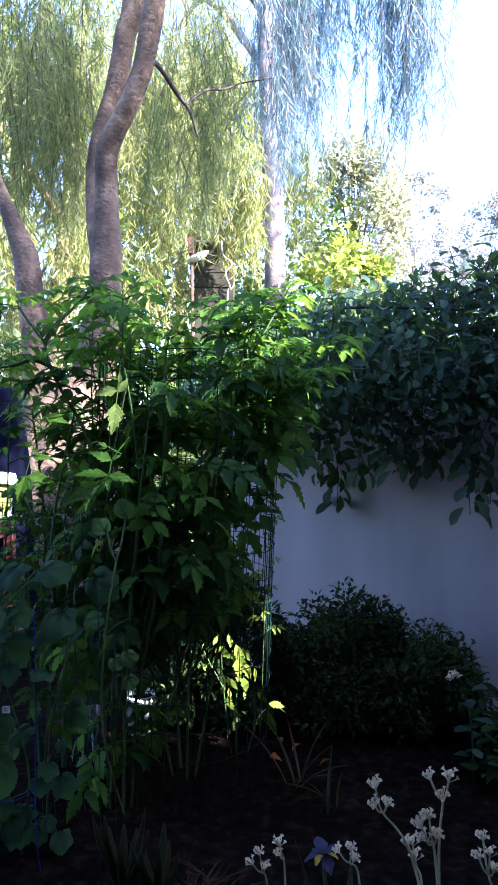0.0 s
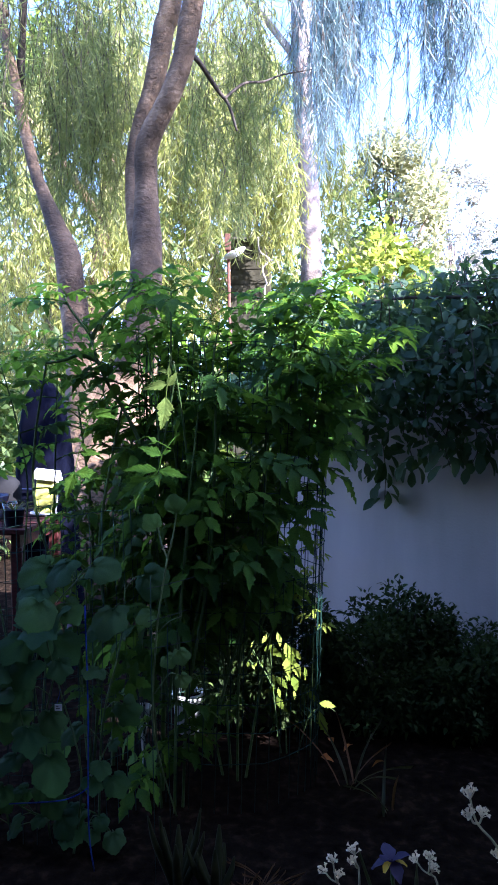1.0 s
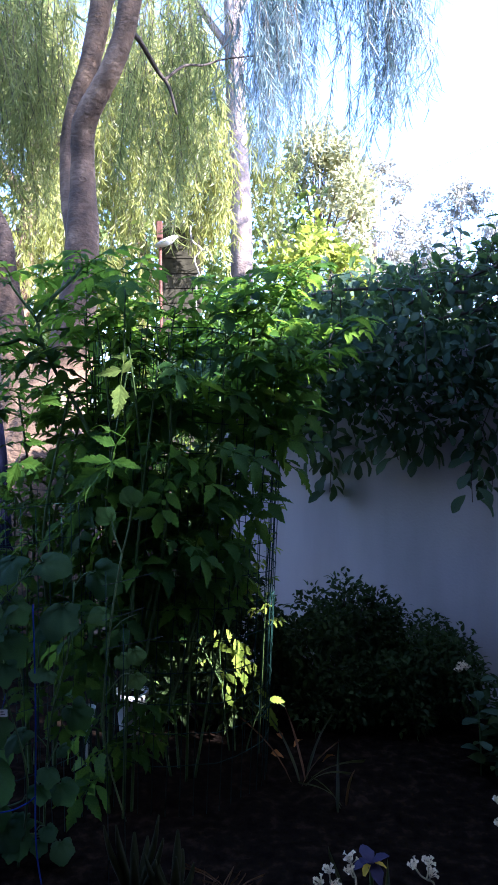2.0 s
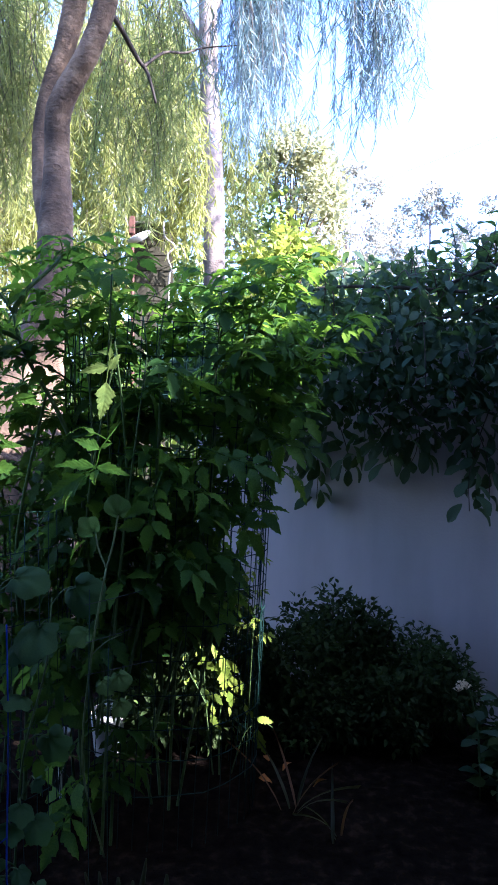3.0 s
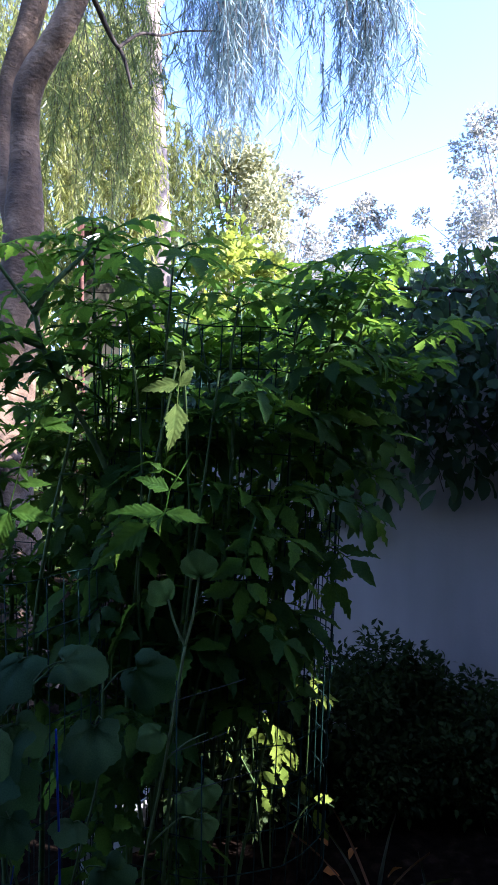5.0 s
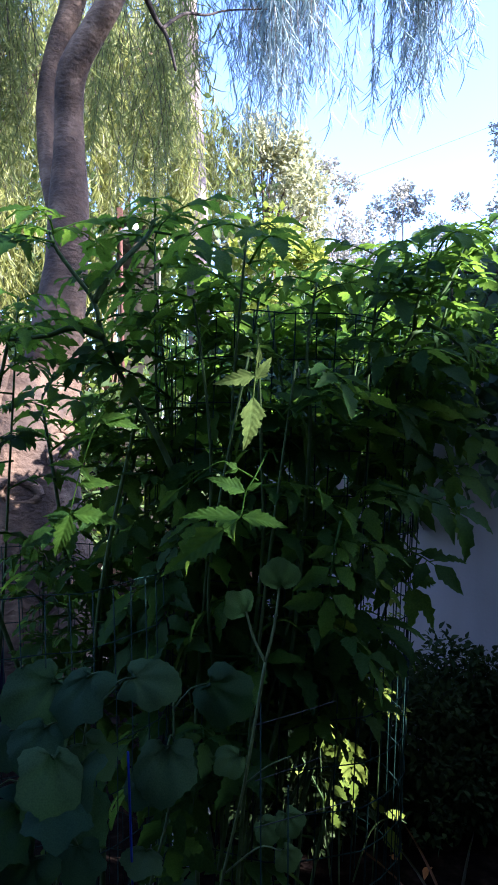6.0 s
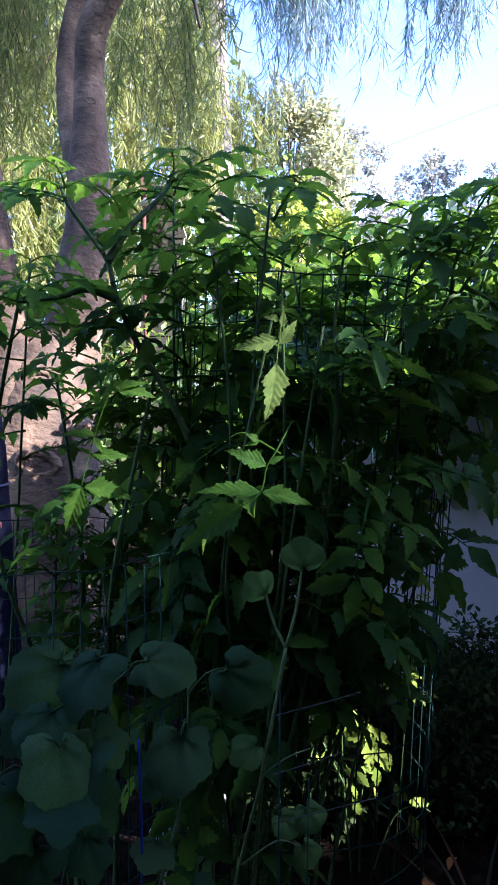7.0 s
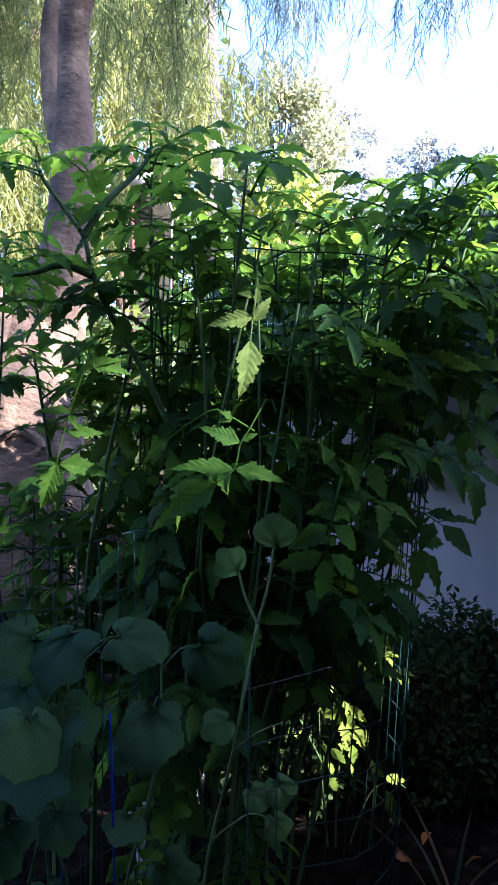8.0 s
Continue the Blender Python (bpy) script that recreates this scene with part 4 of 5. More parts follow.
def stems_round(cx, cy, n, height, spread, seed):
    r = np.random.default_rng(seed)
    out = []
    for k in range(n):
        a = math.tau * k / n + r.normal(0, 0.3)
        s = spread * r.uniform(0.5, 1.1)
        h = height * r.uniform(0.88, 1.08)
        if k % 3 == 0:
            start = [(cx + 0.04 * math.cos(a), cy + 0.04 * math.sin(a), -0.05), (cx + 0.4 * s * math.cos(a), cy + 0.4 * s * math.sin(a), h * 0.3)]
        else:
            start = [(cx + 0.02 * math.cos(a), cy + 0.02 * math.sin(a), h * 0.22), (cx + 0.4 * s * math.cos(a + 0.3), cy + 0.4 * s * math.sin(a + 0.3), h * 0.38)]
        j = r.normal(0, 0.04, 4)
        out.append(start + [(cx + 0.75 * s * math.cos(a) + j[0], cy + 0.75 * s * math.sin(a) + j[1], h * 0.65), (cx + s * math.cos(a + 0.2) + j[2], cy + s * math.sin(a + 0.2) + j[3], h)])
    return out


wire_cage((-0.285, 2.8, 0), 0.34, 1.55, "tall green wire mesh cage round a tomato plant", lean=(0, 2.5))
tomato_plant((-0.25, 2.75, 0), "tall bushy green tomato plant in a wire cage", stems_round(-0.25, 2.74, 11, 1.70, 0.36, 41), 41, (0.20, 0.30), 0.05, 0.2, 0.62)
tomato_plant((-0.45, 2.45, 0), "tall green tomato plant with a pale hanging leaf", [s for s in stems_round(-0.45, 2.5, 7, 1.54, 0.24, 42) if min(p[0] for p in s) > -0.57] + [
    [(-0.48, 2.5, -0.05), (-0.5, 2.46, 0.6), (-0.46, 2.46, 1.2), (-0.5, 2.44, 1.6)],
    [(-0.4, 2.5, 0.3), (-0.3, 2.42, 0.8), (-0.265, 2.38, 1.266), (-0.269, 2.38, 1.457), (-0.246, 2.38, 1.61)],
    [(-0.3, 2.55, 0.25), (-0.15, 2.52, 0.8), (-0.106, 2.5, 1.192), (-0.104, 2.5, 1.381), (-0.079, 2.5, 1.55), (0.01, 2.5, 1.63), (0.06, 2.5, 1.645)],
    [(-0.42, 2.45, 0.5), (-0.36, 2.42, 1.0), (-0.365, 2.38, 1.26), (-0.385, 2.3, 1.49)],
], 42, (0.18, 0.27), 0.06, 0.2, 0.56, [
    (DARK_FLAT_LEAF, (-0.25, 2.19, 1.135), (-0.15, -0.25, -0.75), (0.2, -0.9, 0.35), 0.19),
    (DARK_FLAT_LEAF, (-0.57, 2.42, 0.6), (0.1, -0.25, -0.7), (0.1, -0.9, 0.4), 0.21),
    (DARK_FLAT_LEAF, (-0.6, 2.4, 0.46), (0.05, -0.25, -0.6), (-0.1, -0.9, 0.4), 0.2),
    (DARK_FLAT_LEAF, (-0.16, 2.25, 1.2), (0.85, -0.2, -0.25), (0.1, -0.6, 0.8), 0.22),
], SINGLE_LEAVES[:3])
tomato_plant((-0.7, 2.7, 0), "leggy green tomato plant leaning out on a thick pale stem", stems_round(-0.76, 2.78, 5, 1.48, 0.24, 43) + [
    [(-0.5, 2.62, -0.05), (-0.48, 2.58, 0.6), (-0.50, 2.55, 1.05), (-0.532, 2.55, 1.188), (-0.584, 2.55, 1.306), (-0.642, 2.55, 1.404), (-0.686, 2.55, 1.5), (-0.705, 2.55, 1.578), (-0.747, 2.55, 1.638), (-0.784, 2.55, 1.691), (-0.798, 2.55, 1.73)],
    [(-0.686, 2.55, 1.5), (-0.748, 2.55, 1.52), (-0.804, 2.54, 1.502), (-0.89, 2.53, 1.49)],
    [(-0.705, 2.55, 1.578), (-0.66, 2.56, 1.65), (-0.6, 2.6, 1.72), (-0.566, 2.65, 1.78)],
], 43, (0.17, 0.27), 0.095, 0.35, 0.0, [
    (DARK_FLAT_LEAF, (-0.784, 2.54, 1.70), (-0.9, -0.2, 0.1), (0, -0.4, 1), 0.2),
    (DARK_FLAT_LEAF, (-0.57, 2.62, 1.75), (0.75, -0.3, -0.2), (0, -0.4, 1), 0.24),
], SINGLE_LEAVES[3:], -0.84, thick=0.0085)
tomato_plant((-1.02, 2.85, 0), "leggy green tomato plant with leaves only at its top", [[(-1.0, 2.85, -0.05), (-1.06, 2.8, 0.6), (-1.02, 2.76, 1.1), (-1.1, 2.7, 1.56)], [(-1.04, 2.88, -0.05), (-0.98, 2.9, 0.7), (-0.94, 2.86, 1.2), (-0.9, 2.8, 1.66)], [(-1.05, 2.84, -0.05), (-1.2, 2.86, 0.7), (-1.26, 2.84, 1.15), (-1.3, 2.8, 1.5)]], 46, (0.16, 0.25), 0.06, 1.2)
tomato_plant((-0.83, 2.84, 0), "low dark green tomato plant in deep shade", [[(-0.83, 2.84, -0.05), (-0.86, 2.82, 0.5), (-0.85, 2.8, 1.02)], [(-0.81, 2.85, -0.05), (-0.77, 2.84, 0.5), (-0.74, 2.82, 0.98)], [(-0.82, 2.82, -0.05), (-0.8, 2.74, 0.45), (-0.78, 2.7, 0.88)]], 48, (0.17, 0.24), 0.04, 0.5, west=-0.98, young=0.0)
tomato_plant((-0.55, 2.84, 0), "dark green tomato plant deep in the shaded bed", [[(-0.56, 2.84, -0.05), (-0.6, 2.8, 0.7), (-0.59, 2.78, 1.36)], [(-0.54, 2.85, -0.05), (-0.5, 2.86, 0.7), (-0.49, 2.84, 1.34)]], 49, (0.17, 0.25), 0.04, 0.55, west=-0.74, young=0.0)
tomato_plant((-0.34, 3.22, 0), "green tomato plant beside the white wall with bent pale stems", [
    [(-0.34, 3.22, -0.05), (-0.2, 3.06, 0.6), (-0.03, 2.68, 1.2), (-0.028, 2.47, 1.471), (0.006, 2.45, 1.516), (0.051, 2.45, 1.591), (0.091, 2.45, 1.66), (0.142, 2.5, 1.74)],
    [(-0.36, 3.22, -0.05), (-0.2, 3.04, 0.7), (0.02, 2.7, 1.2), (0.1, 2.5, 1.62)],
    [(-0.33, 3.24, -0.05), (-0.18, 3.12, 0.7), (0.05, 3.05, 1.2), (0.12, 3.1, 1.7)],
    [(-0.007, 2.5, 1.38), (-0.007, 2.45, 1.561), (0.012, 2.45, 1.614), (0.03, 2.46, 1.69)],
    [(0.017, 2.46, 1.53), (0.066, 2.45, 1.501), (0.12, 2.46, 1.463), (0.2, 2.5, 1.43)],
    [(-0.35, 3.24, -0.05), (-0.2, 3.06, 0.8), (0.0, 2.74, 1.22), (0.18, 2.68, 1.45), (0.34, 2.6, 1.58)]], 44, (0.16, 0.25), 0.04, 1.32, thick=0.0062)


def lit_shoot(base):
    """A low shoot with broad lobed leaves in the sunlit colour, each leaf at its own place on thin stems."""
    plant = thing("tomato_plant", base, "small tomato shoot in a sunlit leaf colour at the foot of the cage", "tomato plant", "tomato plants in the bed")
    off = Matrix.Translation(-Vector(base))
    meshes = [Geo().add(*leaflet(700 + k, 0.12, 0.22)).mesh("shoot_leaf", M_TOMATO_LIT) for k in range(5)]
    r = np.random.default_rng(45)
    stems = ([(-0.06, 2.9, -0.03), (-0.06, 2.89, 0.2), (-0.035, 2.885, 0.41)], [(-0.08, 2.9, -0.03), (-0.11, 2.89, 0.25), (-0.12, 2.885, 0.46)], [(-0.11, 2.89, 0.25), (-0.15, 2.885, 0.33), (-0.195, 2.88, 0.42)], [(-0.02, 2.91, -0.03), (0.03, 2.89, 0.14), (0.09, 2.88, 0.18), (0.13, 2.87, 0.165)])
    for pts in stems:
        part("stem", Geo().add(*tube(smooth_path(pts, 5), list(np.linspace(0.003, 0.0014, 5 * (len(pts) - 1) + 1)), 6)), M_TOMATO_STEM, plant, at=off)
    spots = ((-0.132, 0.465, 0.035, -0.4), (-0.09, 0.468, 0.05, 0.35), (-0.11, 0.43, 0.04, -0.9), (-0.12, 0.415, 0.06, 0.9), (-0.06, 0.43, 0.065, 0.3), (-0.04, 0.415, 0.06, 0.8), (-0.075, 0.395, 0.085, 0.75), (-0.055, 0.375, 0.07, 0.1), (-0.025, 0.36, 0.065, 0.3), (0.012, 0.335, 0.05, 0.25),
             (-0.115, 0.32, 0.045, 0.5), (-0.095, 0.305, 0.055, 0.9), (-0.062, 0.295, 0.04, 1.1), (-0.03, 0.3, 0.06, 0.2), (-0.107, 0.265, 0.03, -0.2), (-0.09, 0.25, 0.035, 0.4), (-0.028, 0.24, 0.03, 0.2), (-0.095, 0.225, 0.055, 0.5), (-0.07, 0.175, 0.025, 0.6), (-0.125, 0.255, 0.025, -0.8),
             (0.07, 0.195, 0.06, 1.45), (0.065, 0.175, 0.09, 0.25), (-0.155, 0.35, 0.025, 0.4), (-0.17, 0.355, 0.02, -0.6), (-0.205, 0.36, 0.022, 0.2), (-0.2, 0.385, 0.018, 0.9), (-0.185, 0.43, 0.02, -0.3), (-0.19, 0.34, 0.02, 0.6), (0.03, 0.25, 0.035, 0.1), (0.045, 0.235, 0.035, 0.4))
    for k, (x, z, size, turn) in enumerate(spots):
        y = 2.87 + r.normal(0, 0.014)
        tip = Vector((x, y, z))
        part("leaf", meshes[k % 5], None, plant, at=off @ leaf_pose(tip, (math.sin(turn), -0.25 + r.normal(0, 0.2), -math.cos(turn)), (0.3 + r.normal(0, 0.45), -0.75, 0.5 + r.normal(0, 0.4)), size * 1.05))
        part("leaf_stalk", Geo().add(*tube([(x * 0.85 - 0.01, y + 0.015, z - 0.02), ((x * 0.95 - 0.003), y + 0.01, z + 0.004), tip], 0.001, 4)), M_TOMATO_STEM, plant, at=off)


lit_shoot((-0.06, 2.9, 0))

# Its leaves take the sunlit colour, for the bright specks at the cage edge.
climber = thing("tomato_plant", (0.03, 2.88, 0), "thin tomato shoot in a sunlit leaf colour climbing inside the cage", "tomato plant", "tomato plants in the bed")
part("stem", Geo().add(*tube(smooth_path([(0.0, 0, -0.03), (0.02, -0.02, 0.45), (0.03, -0.03, 0.8), (0.0, -0.04, 1.0)], 5), 0.0018, 6)), M_TOMATO_STEM, climber)
rc = np.random.default_rng(47)
for k in range(15):
    z = 0.5 + 0.033 * k
    a = 2.4 * k
    part("leaf", LIT_COLOUR_LEAVES[k % 8], None, climber, at=leaf_pose((0.02, -0.025, z), (math.cos(a), math.sin(a) - 0.2, 0.1), (0, -0.5, 0.9), rc.uniform(0.05, 0.09)))

# ---- gourd vine on its low cage ----
def gourd_leaf(k, mat=M_GOURD):
    r = np.random.default_rng(200 + k)
    v, f = [(0, 0, 0)], []
    n = 40
    wob = r.normal(0, 0.03, 5)
    for i in range(n):
        a = math.tau * i / n
        notch = 1.0 - 0.5 * max(0.0, 1 - abs((a + math.pi) % math.tau - math.pi) / 0.35)
        rr = 0.5 * (1 + 0.07 * math.cos(5 * a + math.pi) + 0.025 * math.cos(20 * a) + sum(wob[m] * math.cos((m + 2) * a) for m in range(5))) * notch
        x, y = rr * math.sin(a), 0.32 - rr * math.cos(a)
        vein = 0.022 * math.cos(5 * a)
        v.append((x * 0.4, y * 0.4 + 0.06, 0.045 + vein * 0.6))
        v.append((x * 0.75, y * 0.75 + 0.03, 0.03 + vein * 1.3 - 0.08 * (y - 0.3) ** 2))
        v.append((x, y, -0.05 - 0.25 * (y - 0.3) ** 2 + 2 * vein + 0.03 * math.cos(3 * a + k)))
    for i in range(n):
        j = (i + 1) % n
        f.append((0, 1 + 3 * i, 1 + 3 * j))
        f += [(1 + 3 * i + m, 2 + 3 * i + m, 2 + 3 * j + m, 1 + 3 * j + m) for m in range(2)]
    return Geo().add(v, f).mesh("gourd_leaf", mat)


GOURD_LEAVES = [gourd_leaf(k) for k in range(3)]
YOUNG_GOURD_LEAVES = [gourd_leaf(k, M_GOURD_YOUNG) for k in (3, 4, 5)]


def gourd_vine(base, runs, seed, label, sizes=(0.05, 0.085)):
    r = np.random.default_rng(seed)
    vine = thing("gourd_vine", base, label, "gourd vine")
    off = Matrix.Translation(-Vector(base))
    for pts in runs:
        path = smooth_path(pts, 6)
        part("stem", Geo().add(*tube(path, list(np.linspace(0.0038, 0.002, len(path))), 6)), M_TOMATO_STEM, vine, at=off)
        for p in path[1::2]:
            a = r.uniform(-2.8, -0.3)
            tip = p + Vector((math.cos(a) * 0.07, math.sin(a) * 0.07, 0.05 + r.normal(0, 0.02)))
            if near_ray(tip, POT, POT_WAY, 1.3, 0.1) or (tip.y < 2.18 and abs(tip.x + 0.67) < 0.12 and tip.z < 0.62):
                continue
            stalk = part("leaf_stalk", Geo().add(*tube(smooth_path([p, (p + tip) / 2 + Vector((0, 0, 0.015)), tip], 2), 0.0017, 5)), M_TOMATO_STEM, vine, at=off)
            way = Vector((math.cos(a), math.sin(a), -0.6 + r.normal(0, 0.3)))
            up = Vector((r.normal(0, 0.5), -0.7 + r.normal(0, 0.4), 0.9))
            m = frames_along(np.array([tip]), np.array([way]), np.array([up]), np.array([r.uniform(*sizes)]))[0]
            part("leaf", GOURD_LEAVES[int(r.integers(3))], None, stalk, at=Matrix([*m.tolist(), [0, 0, 0, 1]]))
    return vine


wire_cage((-0.85, 2.56, 0), 0.3, 1.0, "low green wire mesh cage with a gourd vine", lean=(0, 0), r_wire=0.0012)
gourd_vine((-0.8, 2.3, 0), [
    [(-0.8, 2.3, -0.02), (-0.8, 2.24, 0.3), (-0.74, 2.26, 0.6), (-0.7, 2.3, 0.84)],
    [(-0.92, 2.3, -0.02), (-0.98, 2.26, 0.35), (-0.95, 2.26, 0.66), (-1.0, 2.28, 0.78)],
    [(-0.66, 2.36, -0.02), (-0.62, 2.28, 0.35), (-0.56, 2.28, 0.6), (-0.55, 2.32, 0.78)],
    [(-1.05, 2.34, -0.02), (-1.12, 2.28, 0.4), (-1.16, 2.3, 0.7), (-1.12, 2.32, 0.8)],
    [(-0.7, 2.22, -0.02), (-0.66, 2.18, 0.25), (-0.72, 2.18, 0.5), (-0.78, 2.2, 0.7)],
    [(-0.75, 2.3, -0.02), (-0.8, 2.22, 0.2), (-0.88, 2.24, 0.5), (-0.86, 2.26, 0.78)],
    [(-1.15, 2.4, -0.02), (-1.25, 2.34, 0.4), (-1.2, 2.36, 0.65), (-1.1, 2.4, 0.76)],
    [(-0.88, 2.4, 0.2), (-0.84, 2.3, 0.5), (-0.76, 2.26, 0.72), (-0.64, 2.28, 0.84)],
], 51, "trailing gourd vine with broad round blue-green leaves on wire mesh", (0.075, 0.135))
gourd_vine((-0.72, 2.3, 0), [
    [(-0.6, 2.3, -0.02), (-0.62, 2.27, 0.04), (-0.72, 2.25, 0.06), (-0.85, 2.24, 0.1), (-0.95, 2.26, 0.16)],
    [(-0.85, 2.34, -0.02), (-0.8, 2.28, 0.1), (-0.68, 2.27, 0.16), (-0.6, 2.3, 0.3)],
], 52, "low gourd shoots with small round leaves on the soil", (0.045, 0.075))


def gourd_shoot(base):
    """A slender forked shoot with a round leaf on each arm and small ones lower down."""
    s = thing("gourd_vine", base, "slender forked gourd shoot with small round leaves", "gourd vine")
    off = Matrix.Translation(-Vector(base))
    fork = (-0.392, 2.189, 0.886)
    for pts, rad in (([(-0.42, 2.44, -0.02), (-0.47, 2.34, 0.3), (-0.43, 2.2, 0.66), fork], (0.0028, 0.003)), ([fork, (-0.375, 2.19, 0.95), (-0.362, 2.198, 1.03)], (0.003, 0.0022)), ([fork, (-0.412, 2.2, 0.93), (-0.425, 2.215, 0.985)], (0.0028, 0.002)),
                     ([(-0.43, 2.2, 0.66), (-0.39, 2.18, 0.7), (-0.35, 2.17, 0.72)], (0.0018, 0.001)), ([(-0.455, 2.28, 0.45), (-0.4, 2.22, 0.53), (-0.37, 2.17, 0.55)], (0.002, 0.0012))):
        path = smooth_path(pts, 5)
        part("stem", Geo().add(*tube(path, list(np.linspace(*rad, len(path))), 7)), M_YOUNG_STEM, s, at=off)
    for k, (p, way, up, size) in enumerate((((-0.362, 2.19, 1.02), (-0.15, -0.3, 0.8), (-0.3, -0.9, 0.3), 0.07), ((-0.425, 2.2, 0.975), (-0.5, -0.3, 0.6), (-0.1, -0.95, 0.2), 0.06), ((-0.36, 2.168, 0.62), (0.3, -0.3, -0.7), (0, -0.9, 0.4), 0.055),
                                            ((-0.4, 2.18, 0.6), (0.4, -0.3, -0.5), (0.2, -0.9, 0.3), 0.05), ((-0.44, 2.19, 0.72), (-0.6, -0.3, -0.2), (0, -0.8, 0.6), 0.06), ((-0.36, 2.19, 0.54), (0.3, -0.3, -0.6), (0, -0.9, 0.4), 0.05))):
        part("leaf", YOUNG_GOURD_LEAVES[k % 3], None, s, at=off @ leaf_pose(p, way, up, size))


gourd_shoot((-0.42, 2.24, 0))

string = thing("garden_string", (-0.63, 2.15, 0), "blue plastic string tied down the vine", "string")
part("strand", Geo().add(*tube(smooth_path([(0.012, 0, -0.03), (-0.002, 0.0, 0.11), (0.0, 0.01, 0.45), (-0.006, 0.02, 0.75)], 6), 0.0022, 6)), M_STRING, string)
part("strand", Geo().add(*tube(smooth_path([(-0.26, 0.0, 0.165), (-0.09, -0.005, 0.18), (-0.03, 0.0, 0.198), (0.0, 0.0, 0.22)], 5), 0.002, 6)), M_STRING, string)


# ---- low planting by the wall ----
def bush(base, label, size, leaves, leaf, seed, name="bush"):
    r = np.random.default_rng(seed)
    b = thing(name, base, label, "bush")
    n = 46
    c = []
    for _ in range(n):
        a, q = r.uniform(0, 6.283), r.random() ** 0.5
        x, y = math.cos(a) * q * size[0], math.sin(a) * q * size[1]
        c.append((x, y, size[2] * (1 - 0.55 * q * q) * r.uniform(0.25, 1.0)))
    scatter("foliage", blade(1, [0.05, 0.24, 0.27, 0.17, 0.0], 0.25, 0.3), clump_frames(c, np.full(n, 0.1), leaves, leaf, seed), M_BUSH, b)
    for q in c[::2]:
        part("stem", Geo().add(*tube(smooth_path([(q[0] * 0.2, q[1] * 0.2, -0.03), (q[0] * 0.7, q[1] * 0.7, q[2] * 0.55), q], 3), list(np.linspace(0.008, 0.003, 7)), 5)), M_VINE_STEM, b)
    return b


bush((0.38, 3.28, 0), "dark leafy low bush against the white wall", (0.34, 0.3, 0.52), 11000, 0.029, 61)
bush((0.72, 3.17, 0), "dark leafy low bush against the white wall", (0.28, 0.26, 0.46), 8500, 0.028, 62)
bush((-0.14, 3.22, 0), "dark leafy low growth behind the tomato cage", (0.3, 0.2, 0.72), 7000, 0.036, 64)
bush((1.1, 2.72, 0), "dark low plant at the foot of the wall", (0.2, 0.2, 0.3), 1300, 0.06, 63)


# ---- flowers and low plants near the path ----
M_FLOWER = plain("white_flower", (0.9, 0.8, 0.57), 0.8, 0, 0.1, 90, 0.3, 0.002)
M_PALE_STEM = plain("pale_stem", (0.42, 0.40, 0.24), 0.75, 0, 0.2, 60, 0.2, 0.002)
M_VIOLET = leaf_material("violet_petal", (0.028, 0.021, 0.06), (0.06, 0.048, 0.105), (0.08, 0.06, 0.14), 0.6, 0.3, blotch=50)
M_YELLOW = leaf_material("yellow_petal", (0.75, 0.5, 0.03), (0.85, 0.6, 0.05), (0.8, 0.6, 0.05), 0.6, 0.3, blotch=50)
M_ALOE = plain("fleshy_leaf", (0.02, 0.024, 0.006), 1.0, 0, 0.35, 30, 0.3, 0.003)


def floret_head(seed):
    """A loose head of small papery flowers, each a cup of petals on its own short stalk."""
    r = np.random.default_rng(seed)
    g = Geo()
    petal = blade(1, [0.08, 0.36, 0.42, 0.16], 0.3, -0.15)
    for i in range(11):
        a, q = i * 2.4 + r.normal(0, 0.3), (i / 11) ** 0.5 * 0.55
        c = Vector((q * math.cos(a), q * math.sin(a), 0.42 - 0.55 * q * q + r.normal(0, 0.11)))
        n = Vector((q * math.cos(a) * 1.6 + r.normal(0, 0.3), q * math.sin(a) * 1.6 + r.normal(0, 0.3), 0.8)).normalized()
        for ring, lift, size in ((6, 0.7, 0.22), (5, 1.6, 0.17)):
            for k in range(ring):
                b = math.tau * k / ring + r.normal(0, 0.2)
                side = n.cross(Vector((math.cos(b), math.sin(b), 0.1))).normalized()
                m = frames_along(np.array([c]), np.array([side + n * lift]), np.array([n]), np.array([r.uniform(0.8, 1.2) * size]))[0]
                g.add(moved(petal[0], [*m.tolist(), [0, 0, 0, 1]]), petal[1])
        g.add(*tube([Vector((0, 0, -0.25)), c - n * 0.12, c + n * 0.02], [0.025, 0.03, 0.075], 5))
    return g.mesh("flower_head", M_FLOWER)


HEADS = [floret_head(k) for k in range(3)]


